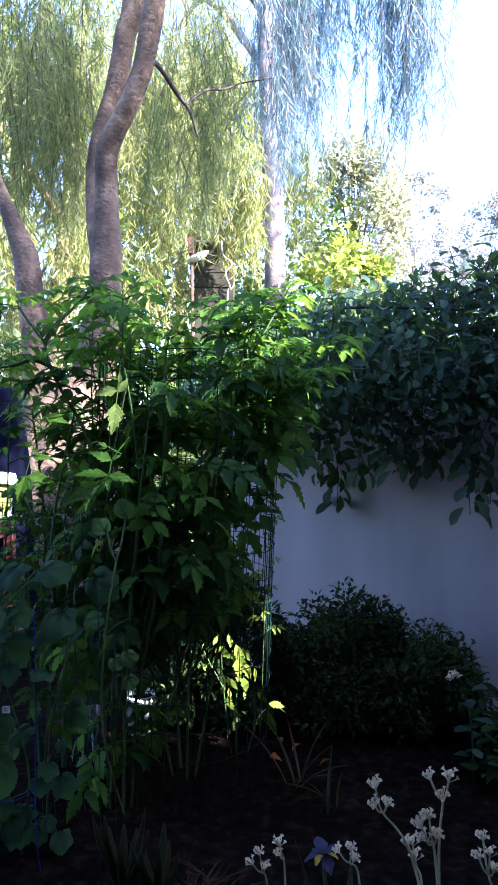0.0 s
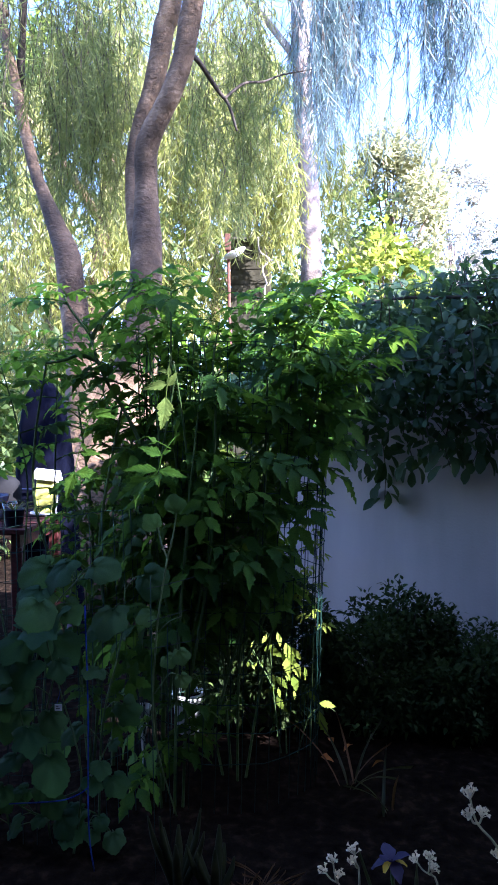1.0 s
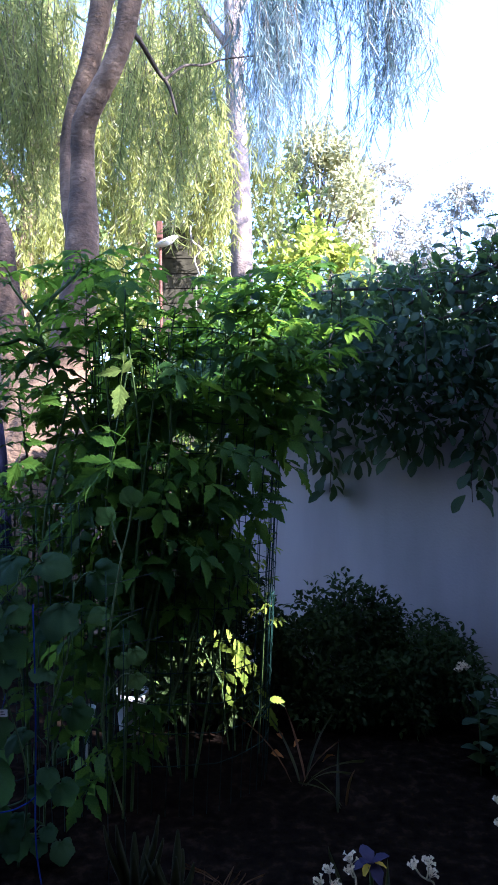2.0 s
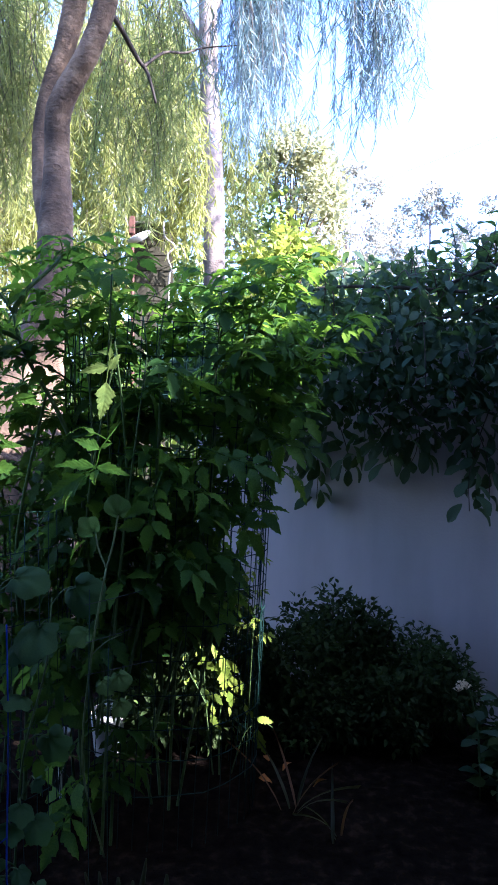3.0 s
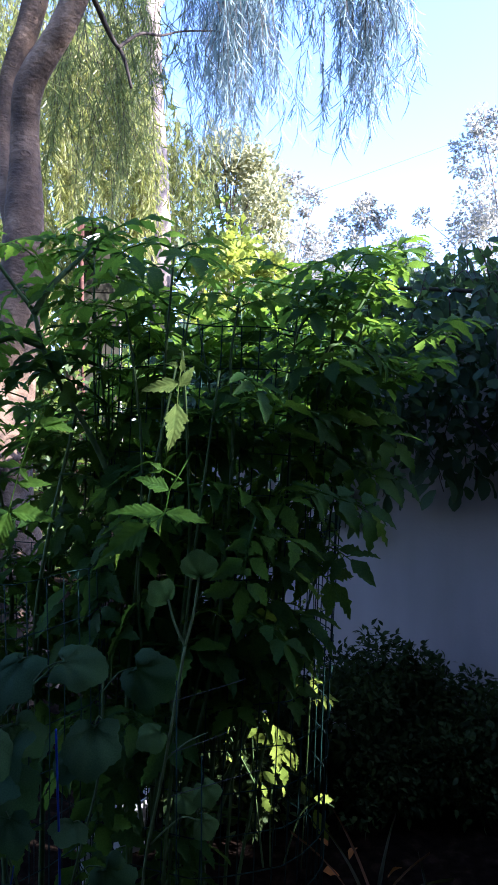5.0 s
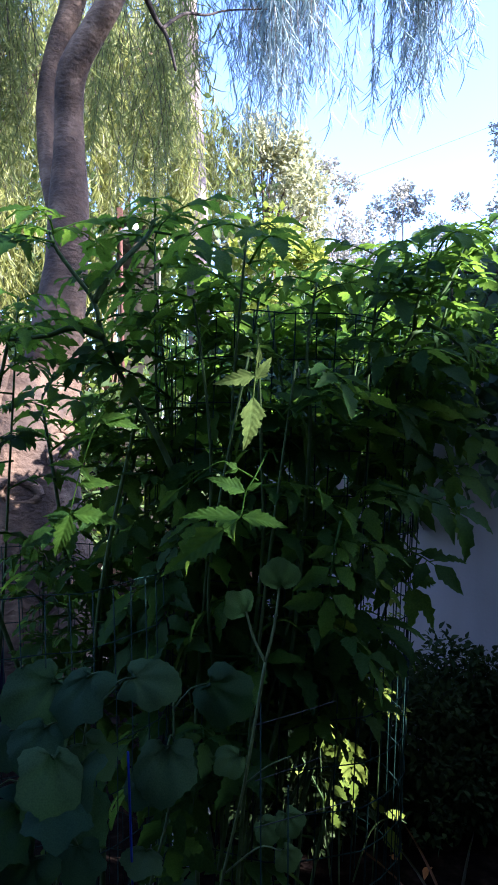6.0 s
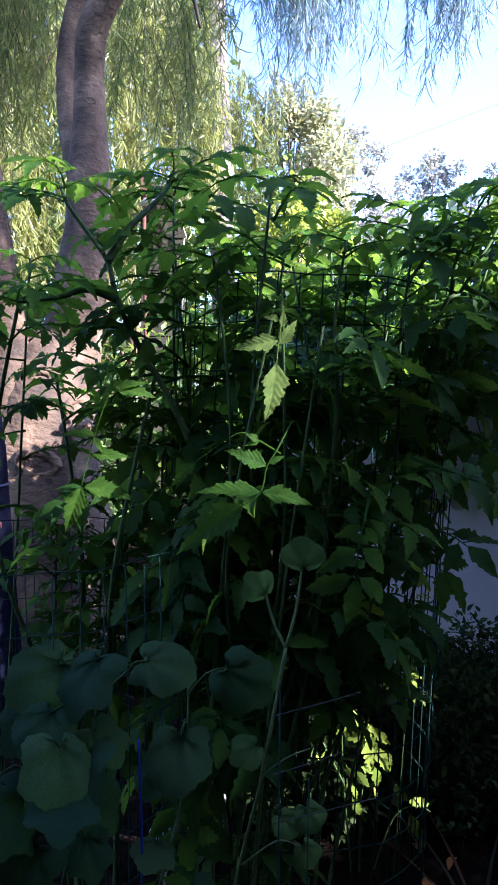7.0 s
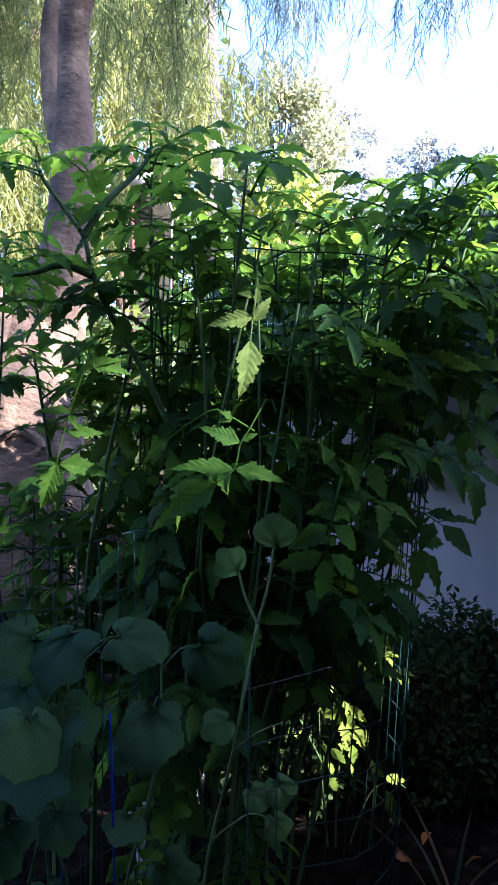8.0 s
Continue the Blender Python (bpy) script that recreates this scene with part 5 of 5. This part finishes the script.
def white_flower(base, stalks, seed):
    """stalks: for each, the fork, a point of the stem below it and the places of its heads."""
    r = np.random.default_rng(seed)
    f = thing("white_flower", base, "pale stemmed plant with clusters of small white papery flowers", "flower", "white flowers by the path")
    off = Matrix.Translation(-Vector(base))
    for fork, below, heads in stalks:
        fork = Vector(fork)
        b = Vector(base) + Vector((r.normal(0, 0.02), r.normal(0, 0.02), -0.02))
        path = smooth_path([b, b.lerp(Vector(below), 0.6) + Vector((0.012, 0, 0)), below, fork], 5)
        part("stem", Geo().add(*tube(path, list(np.linspace(0.0024, 0.0013, len(path))), 6)), M_PALE_STEM, f, at=off)
        for h in heads:
            h = Vector(h)
            bend = fork.lerp(h, 0.5) + Vector((0, 0, -0.004))
            part("stem", Geo().add(*tube(smooth_path([fork, bend, h], 3), 0.0013, 5)), M_PALE_STEM, f, at=off)
            up = (h - fork).normalized() + Vector((0, 0, 0.8))
            m = frames_along(np.array([h]), np.array([up.orthogonal()]), np.array([up]), np.array([r.uniform(0.014, 0.018)]))[0]
            part("flower_head", HEADS[int(r.integers(3))], None, f, at=off @ Matrix([*m.tolist(), [0, 0, 0, 1]]))


white_flower((0.27, 0.87, 0), [
    ((0.184, 0.89, 0.825), (0.228, 0.89, 0.74), [(0.176, 0.89, 0.856), (0.175, 0.885, 0.836), (0.190, 0.89, 0.834)]),
    ((0.253, 0.87, 0.849), (0.248, 0.87, 0.758), [(0.237, 0.87, 0.877), (0.260, 0.87, 0.875), (0.251, 0.865, 0.856)]),
    ((0.239, 0.86, 0.803), (0.245, 0.86, 0.745), [(0.234, 0.86, 0.835), (0.224, 0.86, 0.825), (0.243, 0.86, 0.812), (0.230, 0.86, 0.809)]),
], 71)
white_flower((0.26, 1.02, 0), [
    ((0.250, 1.0, 0.69), (0.258, 1.0, 0.64), [(0.244, 1.0, 0.723), (0.248, 1.0, 0.703), (0.237, 1.0, 0.722)]),
], 72)
white_flower((0.35, 0.94, 0), [
    ((0.322, 0.92, 0.729), (0.335, 0.92, 0.66), [(0.315, 0.92, 0.776), (0.310, 0.92, 0.752), (0.324, 0.92, 0.755), (0.329, 0.92, 0.735)]),
], 73)
white_flower((0.06, 1.19, 0), [
    ((0.040, 1.18, 0.569), (0.048, 1.18, 0.54), [(0.035, 1.18, 0.602), (0.022, 1.18, 0.586), (0.043, 1.18, 0.578)]),
    ((0.074, 1.18, 0.593), (0.076, 1.18, 0.549), [(0.067, 1.18, 0.617), (0.067, 1.18, 0.601)]),
], 74)
white_flower((0.2, 1.19, 0), [
    ((0.180, 1.18, 0.586), (0.196, 1.18, 0.552), [(0.162, 1.18, 0.606), (0.183, 1.18, 0.609), (0.187, 1.18, 0.592)]),
], 75)


def strap_plant(name, base, label, category, blades, seed, mat, dry=0.0):
    """blades: (length, width, lean degrees, bearing degrees)."""
    r = np.random.default_rng(seed)
    p = thing(name, base, label, category)
    for length, width, lean, bearing in blades:
        w = width / length
        v, f = blade(length, [w * 0.6, w, w, w * 0.9, w * 0.7, w * 0.4, 0.0], 0.35, 0.25 + 0.3 * r.random(), 0.05 * r.normal(), 0, int(r.integers(1e6)))
        m = pose(r.normal(0, 0.02), r.normal(0, 0.02), -0.01, 90 - lean, 0, 0)
        part("leaf", Geo().add(v, f), M_DRY if r.random() < dry else mat, p, at=pose(0, 0, 0, 0, 0, bearing) @ m)
    return p


def fan(n, length, width, lean, seed):
    r = np.random.default_rng(seed)
    return [(r.uniform(0.6, 1.1) * length, width * r.uniform(0.7, 1.2), lean * r.uniform(0.3, 1.2), r.uniform(0, 360)) for _ in range(n)]


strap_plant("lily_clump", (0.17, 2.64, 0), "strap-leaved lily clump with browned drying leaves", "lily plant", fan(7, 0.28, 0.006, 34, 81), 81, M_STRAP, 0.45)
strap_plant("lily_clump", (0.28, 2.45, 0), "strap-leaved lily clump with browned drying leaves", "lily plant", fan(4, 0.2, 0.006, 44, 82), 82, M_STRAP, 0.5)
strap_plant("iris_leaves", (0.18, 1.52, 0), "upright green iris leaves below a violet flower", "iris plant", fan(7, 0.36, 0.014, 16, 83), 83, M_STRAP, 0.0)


def iris(base, height):
    f = thing("iris_flower", base, "violet iris flower with yellow falls on a green stem", "flower")
    part("stem", Geo().add(*tube(smooth_path([(0, 0, -0.02), (0.01, 0, height * 0.5), (0, 0, height)], 4), 0.004, 6)), M_TOMATO_STEM, f)
    petal = [0.08, 0.2, 0.33, 0.4, 0.37, 0.24, 0.04]
    for k in range(6):
        up = k % 2 == 0
        v, f2 = blade(0.036 if up else 0.034, petal, 0.2, 0.5 if up else 0.9, 0.05, 0.03, 90 + k)
        part("petal", Geo().add(v, f2), M_VIOLET, f, at=pose(0, 0, height, 0, 0, 60 * k + 20) @ pose(0, 0, 0, 55 if up else 15, 0, 0))
    for k in range(3):
        v, f2 = blade(0.022, [0.2, 0.3, 0.3, 0.1], 0.2, 0.6, 0, 0.02, 99)
        part("petal", Geo().add(v, f2), M_YELLOW, f, "yellow fall", at=pose(0, 0, height + 0.003, 0, 0, 120 * k - 95) @ pose(0, 0.008, 0, 5, 0, 0))


iris((0.165, 1.5, 0), 0.41)


def aloe(base, label, n, length, seed):
    r = np.random.default_rng(seed)
    p = thing("aloe", base, label, "succulent")
    for k in range(n):
        L, a = length * r.uniform(0.6, 1.1), k * 137.5 + r.normal(0, 10)
        lean = 2 + 9 * (k / n)
        pts = [Vector((0, 0, 0)), Vector((0, 0.02, L * 0.35)), Vector((0, 0.05, L * 0.7)), Vector((0, 0.06, L))]
        rad = [0.011, 0.014, 0.012, 0.003]
        path = smooth_path(pts, 3)
        v, f = tube(path, list(np.interp(np.linspace(0, 1, len(path)), np.linspace(0, 1, 4), rad)), 7)
        v[:, 1] *= 0.7
        part("leaf", Geo().add(v, f), M_ALOE, p, at=pose(0, 0, -0.01, 0, 0, a) @ pose(0, 0, 0, -lean, 0, 0))


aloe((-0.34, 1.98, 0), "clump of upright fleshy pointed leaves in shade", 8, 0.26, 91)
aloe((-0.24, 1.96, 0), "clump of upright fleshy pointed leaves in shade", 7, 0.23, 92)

tuft = thing("grass_tuft", (-0.14, 1.98, 0), "small dry golden grass tuft", "grass", kind="stuff")
tg = Geo()
r0 = np.random.default_rng(95)
for _ in range(60):
    v, f = blade(r0.uniform(0.06, 0.14), [0.02, 0.02, 0.015, 0], 0.2, 0.5, 0, 0, int(r0.integers(1e6)))
    tg.add(moved(v, pose(r0.normal(0, 0.03), r0.normal(0, 0.03), -0.01, 75 - abs(r0.normal(0, 25)), 0, r0.uniform(0, 360))), f)
part("blades", tg, M_DRY, tuft)

# white bud on its stem before the wall
bud = thing("white_bud_flower", (0.76, 2.66, 0), "small white flower on a dark stem before the wall", "flower")
part("stem", Geo().add(*tube(smooth_path([(0.05, 0, -0.02), (0.04, 0, 0.2), (0.0, -0.02, 0.36), (-0.03, -0.03, 0.385)], 4), 0.003, 5)), M_TOMATO_STEM, bud)
for k, (dx, dz) in enumerate(((-0.03, 0.392), (-0.045, 0.378), (-0.018, 0.385))):
    part("flower_head", HEADS[k], None, bud, at=Matrix.Translation((dx, -0.03, dz)) @ Matrix.Scale(0.026, 4))
for k in range(9):
    m = frames_along(np.array([(0.045, 0, 0.04 + 0.036 * k)]), np.array([(math.cos(2.4 * k), math.sin(2.4 * k), 0.2)]), np.array([(0, -0.2, 1.0)]), np.array([0.07]))[0]
    part("leaf", bpy.data.meshes["vine_leaf"], None, bud, at=Matrix([*m.tolist(), [0, 0, 0, 1]]))

# plant tag on the gourd string
M_WHITE = plain("white_plastic", (0.75, 0.75, 0.75), 0.4, 0, 0.08, 30, 0.1, 0.002)
tag = thing("plant_tag", (-0.715, 2.15, 0.455), "small white plastic tag tied to the gourd vine", "tag")
part("plate", rounded_box(-0.011, 0.011, -0.0015, 0.0015, -0.01, 0.01, 0.001, 1), M_WHITE, tag)
M_INK = plain("grey_ink", (0.12, 0.12, 0.13), 0.6)
for k in range(2):
    part("printed_bar", rounded_box(-0.007, 0.005 - 0.004 * k, -0.0025, -0.0016, -0.004 + 0.007 * k, -0.001 + 0.007 * k, 0.0002, 1), M_INK, tag)
part("tie", Geo().add(*tube([(-0.004, 0.0, 0.012), (0.0, 0.008, 0.03), (0.003, 0.012, 0.05)], 0.001, 5)), M_STRING, tag)


# ---- patio things behind the bed ----
M_RED = plain("red_brown_wood", (0.045, 0.009, 0.008), 0.55, 0, 0.35, 30, 0.3, 0.003, (0.2, 3, 3))
M_FEEDER = plain("yellow_green_panel", (0.5, 0.5, 0.10), 0.35, 0, 0.25, 40, 0.1, 0.002)
M_NAVY = plain("navy_plastic", (0.005, 0.008, 0.032), 0.45, 0, 0.3, 20, 0.2, 0.003)
M_BLUE = plain("blue_plastic", (0.01, 0.014, 0.04), 0.35, 0, 0.15, 20, 0.1, 0.002)
M_GREYCLOTH = plain("grey_cloth", (0.008, 0.0085, 0.01), 0.9, 0, 0.2, 200, 0.4, 0.002)
M_GLASS, gt, gp, _ = material("clear_glass")
gp.inputs["Transmission Weight"].default_value, gp.inputs["Roughness"].default_value = 1.0, 0.05
gp.inputs["Base Color"].default_value = (0.9, 0.94, 0.96, 1)


def garden_table(at):
    t = thing("garden_table", at, "low red-brown slatted garden table with clutter on it", "table")
    for k in range(7):
        part("slat", rounded_box(-0.45, 0.45, -0.3 + 0.088 * k, -0.3 + 0.088 * k + 0.074, 0.81, 0.835, 0.004, 1), M_RED, t)
    for sx in (-1, 1):
        part("rail", rounded_box(sx * 0.4 - 0.02, sx * 0.4 + 0.02, -0.28, 0.28, 0.75, 0.81, 0.003, 1), M_RED, t)
        for sy in (-1, 1):
            part("leg", rounded_box(sx * 0.4 - 0.025, sx * 0.4 + 0.025, sy * 0.25 - 0.025, sy * 0.25 + 0.025, -0.02, 0.75, 0.004, 1), M_RED, t)


garden_table((-1.63, 3.45, 0))


def bird_feeder(at):
    b = thing("bird_feeder", at, "small bird feeder with a white roof and yellow-green body", "bird feeder")
    g = Geo().add([(-0.06, -0.05, 0.19), (0.06, -0.05, 0.19), (0.06, 0.05, 0.19), (-0.06, 0.05, 0.19), (-0.06, 0, 0.225), (0.06, 0, 0.225), (-0.06, -0.05, 0.175), (0.06, -0.05, 0.175), (0.06, 0.05, 0.175), (-0.06, 0.05, 0.175)],
                  [(0, 1, 5, 4), (2, 3, 4, 5), (0, 4, 3), (1, 2, 5), (6, 9, 8, 7), (0, 6, 7, 1), (1, 7, 8, 2), (2, 8, 9, 3), (3, 9, 6, 0)])
    part("roof", g, M_WHITE, b, "white plastic roof", smooth=False)
    part("body", rounded_box(-0.042, 0.042, -0.035, 0.035, 0.012, 0.176, 0.004), M_FEEDER, b)
    part("tray", rounded_box(-0.055, 0.055, -0.05, 0.05, 0.0, 0.014, 0.004), M_WHITE, b)
    part("perch_rod", Geo().add(*tube([(0.062, -0.02, 0.0), (0.066, -0.02, 0.08), (0.058, -0.02, 0.18)], 0.004, 6)), M_WHITE, b, "white plastic rod")
    b.rotation_euler = (0, radians(7), 0)


bird_feeder((-1.25, 3.6, 0.842))

glass = thing("drinking_glass", (-1.3, 3.3, 0.837), "clear glass tumbler on the table", "glass")
part("tumbler", lathe([(0.0, 0.003), (0.026, 0.003), (0.028, 0.0), (0.036, 0.1), (0.033, 0.1), (0.025, 0.01), (0.0, 0.01)]), M_GLASS, glass)
tub = thing("plastic_tub", (-1.5, 3.46, 0.837), "open dark blue plastic tub on the table", "tub")
part("tub_body", lathe([(0.0, 0.0), (0.1, 0.0), (0.125, 0.11), (0.13, 0.115), (0.118, 0.112), (0.095, 0.008), (0.0, 0.008)], 24), M_BLUE, tub)


def covered_stand(at):
    """A tall thing under a loose cloth cover, with folds."""
    M_COVER = plain("navy_cloth", (0.002, 0.0026, 0.008), 1.0, 0, 0.4, 60, 0.5, 0.003)
    M_COVER.node_tree.nodes["Principled BSDF"].inputs["Specular IOR Level"].default_value = 0.05
    c = thing("covered_heater", at, "garden heater under a dark navy cloth cover", "cover")
    r = np.random.default_rng(98)
    v, f, n = [], [], 40
    levels = [(0.0, 0.20), (0.3, 0.185), (0.7, 0.165), (1.1, 0.15), (1.3, 0.13), (1.45, 0.10), (1.53, 0.05), (1.55, 0.0)]
    for i, (z, rad) in enumerate(levels):
        for k in range(n):
            a = math.tau * k / n
            fold = 1 + (0.10 * math.sin(5 * a + 0.6 * z) + 0.05 * math.sin(11 * a + 1)) * max(0.1, 1 - z / 1.7)
            v.append((rad * fold * math.cos(a), rad * fold * math.sin(a), z - 0.02))
    for i in range(len(levels) - 1):
        for k in range(n):
            k2 = (k + 1) % n
            f.append((i * n + k, i * n + k2, (i + 1) * n + k2, (i + 1) * n + k))
    part("cloth", Geo().add(v, f), M_COVER, c)
    part("cord", Geo().add(*tube([(0.166 * math.cos(a), 0.166 * math.sin(a), 0.95) for a in np.linspace(0, math.tau, 25)], 0.005, 6)), M_BLUE, c, "blue cord")


covered_stand((-1.36, 3.95, 0))

# spiky potted plant on the table
sp = thing("potted_plant", (-1.25, 3.22, 0.837), "small spiky green plant in a dark pot", "plant")
part("pot", lathe([(0.0, 0.0), (0.035, 0.0), (0.045, 0.07), (0.048, 0.07), (0.048, 0.08), (0.042, 0.08), (0.03, 0.05), (0.0, 0.05)], 18), M_NAVY, sp)
r1 = np.random.default_rng(97)
for k in range(16):
    L = r1.uniform(0.08, 0.14)
    v, f = blade(L, [0.05, 0.06, 0.05, 0.03, 0.0], 0.3, 0.5, 0, 0, k)
    part("leaf", Geo().add(v, f), M_STRAP, sp, at=pose(0, 0, 0.055, 0, 0, 137.5 * k) @ pose(0, 0.005, 0, r1.uniform(20, 75), 0, 0))
cushion = thing("cushion", (-1.5, 3.66, 0.837), "dark grey rounded cushion leaning on the table", "cushion")
bmc = bmesh.new()
bmesh.ops.create_icosphere(bmc, subdivisions=3, radius=1)
for v in bmc.verts:
    v.co = Vector((0.12 * math.copysign(abs(v.co.x) ** 0.7, v.co.x), 0.05 * v.co.y, 0.1 + 0.1 * math.copysign(abs(v.co.z) ** 0.7, v.co.z)))
for f in bmc.faces:
    f.smooth = True
part("cover", bmc, M_GREYCLOTH, cushion)


# ---- post with a sign, shed and cables in the distance ----
M_POST = plain("rusty_post", (0.08, 0.035, 0.022), 0.8, 0.2, 0.4, 30, 0.4, 0.004)
M_SHED = plain("dark_cladding", (0.040, 0.038, 0.026), 1.0, 0, 0.3, 8, 0.3, 0.01)
M_CABLE = plain("cable_rubber", (0.02, 0.02, 0.022), 0.6, 0, 0.2, 30, 0.1, 0.002)
post = thing("bird_house_post", (-0.78, 9.0, 0), "rusty post with a red box and pale tilted tray", "post")
part("pole", Geo().add(*tube([(0, 0, -0.2), (0.01, 0, 1.8), (0.0, 0, 3.5)], 0.02, 10)), M_POST, post)
part("box", rounded_box(-0.04, 0.03, -0.05, 0.05, 3.36, 3.56, 0.008), M_POST, post, "rust-red box")
tr = lathe([(0.0, 0.0), (0.1, 0.02), (0.15, 0.05), (0.145, 0.055), (0.0, 0.012)], 18)
part("tray", tr, M_WHITE, post, "pale tray", at=pose(0.1, -0.03, 3.28, 0, -25, 0))

shed = thing("shed", (-0.585, 10.6, 0), "narrow dark clad garden shed behind the trees", "shed")
shed.scale = (0.72, 1.0, 1.05)
M_SHED.node_tree.nodes["Principled BSDF"].inputs["Specular IOR Level"].default_value = 0.0
for k in range(19):
    part("board", rounded_box(-0.37, 0.37, -0.4, -0.38, -0.02 + 0.19 * k, 0.187 + 0.19 * k, 0.002, 1), M_SHED, shed)
part("wall", rounded_box(-0.35, 0.35, -0.378, 0.9, -0.02, 3.59, 0.01, 1), M_SHED, shed)
g = Geo().add([(-0.39, -0.42, 3.58), (0.39, -0.42, 3.58), (0.39, 0.95, 3.58), (-0.39, 0.95, 3.58), (-0.39, 0.25, 3.8), (0.39, 0.25, 3.8), (-0.39, -0.42, 3.61), (0.39, -0.42, 3.61)],
              [(6, 7, 5, 4), (2, 3, 4, 5), (0, 6, 4, 3), (1, 2, 5, 7), (0, 1, 7, 6), (3, 2, 1, 0)])
part("roof", g, M_SHED, shed, smooth=False)

M_STICK_PALE = plain("bare_pale_wood", (0.3, 0.27, 0.22), 0.85, 0, 0.3, 40, 0.3, 0.003)
# bare pale branch that leans on the ground before the shed
snag = thing("dead_branch", (-0.36, 9.3, 0), "crooked bare pale grey branch standing in the shrubs", "branch")
part("stem", Geo().add(*tube(smooth_path([(0.05, 0.02, -0.1), (0.0, 0, 1.6), (0.0, 0, 2.85), (0.03, 0, 3.01), (-0.02, 0, 3.19), (0.07, 0.02, 3.31), (-0.05, 0.03, 3.42), (-0.07, 0.03, 3.6)], 5), 0.011, 8)), M_STICK_PALE, snag)
part("twig", Geo().add(*tube(smooth_path([(0.07, 0.02, 3.31), (0.16, 0, 3.27), (0.2, 0.0, 3.16)], 4), 0.006, 6)), M_STICK_PALE, snag)


def utility_pole(at, height):
    p = thing("utility_pole", at, "timber power pole carrying black cables", "power pole")
    part("pole", Geo().add(*tube([(0, 0, -0.3), (0, 0, height * 0.5), (0, 0, height)], [0.14, 0.12, 0.1], 10)), M_BARK, p)
    part("crossarm", rounded_box(-0.05, 0.05, -0.7, 0.7, height - 0.5, height - 0.4, 0.01, 1), M_BARK, p)


utility_pole((-1.8, 17.2, 0), 5.4)
utility_pole((16.0, 14.0, 0), 11.4)


def cable(a, b, sag, r=0.0032):
    a, b = Vector(a), Vector(b)
    c = thing("power_cable", tuple(a), "thin black overhead cable", "cable", "overhead cables")
    pts = [a.lerp(b, t) + Vector((0, 0, -4 * sag * t * (1 - t))) for t in np.linspace(0, 1, 25)]
    part("wire", Geo().add(*tube([p - a for p in pts], r, 5)), M_CABLE, c)


cable((-1.8, 17.1, 4.0), (16.0, 13.9, 6.9), 0.12)
cable((-1.8, 17.1, 3.72), (16.0, 13.8, 6.62), 0.12)
cable((-1.8, 17.2, 4.3), (16.0, 14.0, 10.9), 0.1)

# white pot among the stems
pot = thing("plant_pot", (-0.474, 3.096, 0), "small white plastic flower pot on the soil among the stems", "pot")
part("pot_body", lathe([(0.0, -0.01), (0.05, -0.01), (0.064, 0.13), (0.069, 0.13), (0.07, 0.155), (0.064, 0.155), (0.06, 0.13), (0.0, 0.125)], 24), M_WHITE, pot)
part("soil", lathe([(0.0, 0.132), (0.03, 0.136), (0.06, 0.131)], 20), M_SOIL, pot)

# white stake light in the bed
stake = thing("stake_light", (-0.6, 2.78, 0), "small white plastic funnel-shaped stake light in the soil", "garden light")
part("shade", lathe([(0.012, 0.11), (0.03, 0.2), (0.034, 0.215), (0.03, 0.215), (0.01, 0.115)], 18), M_WHITE, stake)
part("spike", Geo().add(*tube([(0, 0, -0.05), (0, 0, 0.04), (0, 0, 0.115)], [0.003, 0.006, 0.011], 8)), M_WHITE, stake)

# cut ends of wire mesh that stick out before the stems
M_ZINC = plain("weathered_wire", (0.07, 0.075, 0.06), 0.55, 0.3, 0.25, 90, 0.2, 0.001)
mesh_end = thing("wire_offcut", (-0.4, 2.07, 0), "loose offcut of weathered wire mesh standing among the stems", "wire mesh", "wire plant cages")
for k, (z, reach) in enumerate(((0.83, 0.105), (0.738, 0.08), (0.66, 0.13))):
    part("cross_wire", Geo().add(*tube(smooth_path([(-0.03, 0.003, z - 0.008), (reach * 0.5, 0.0, z + 0.012), (reach, -0.004, z + 0.027)], 3), 0.0008, 5)), M_ZINC, mesh_end)
for k in range(2):
    part("upright_wire", Geo().add(*tube([(0.045 * k - 0.02, 0.001, -0.03), (0.045 * k - 0.022, 0.0, 0.45), (0.045 * k - 0.02, 0.001, 0.86 - 0.14 * k)], 0.0011, 5)), M_WIRE, mesh_end, "green coated wire")

# dry leaves fallen at the foot of the wall
M_ORANGE = leaf_material("orange_dry_leaf", (0.30, 0.10, 0.02), (0.5, 0.2, 0.05), (0.6, 0.25, 0.05), 0.7, 0.3, blotch=60)
for k, (x, y, z, turn) in enumerate(((0.12, 2.9, 0.03, 20), (0.19, 2.84, 0.05, 140), (0.07, 2.78, 0.03, 260), (0.3, 2.75, 0.03, 75))):
    f = thing("fallen_leaf", (x, y, z), "curled orange dry leaf lying on the soil", "dry leaf", "fallen leaves")
    f.rotation_euler = (radians(25 - 9 * k), radians(12 * k), radians(turn))
    part("leaf_blade", Geo().add(*blade(0.045, [0.05, 0.2, 0.28, 0.26, 0.16, 0.02], 0.5, 0.5, 0.1, 0.03, 300 + k)), M_ORANGE, f)
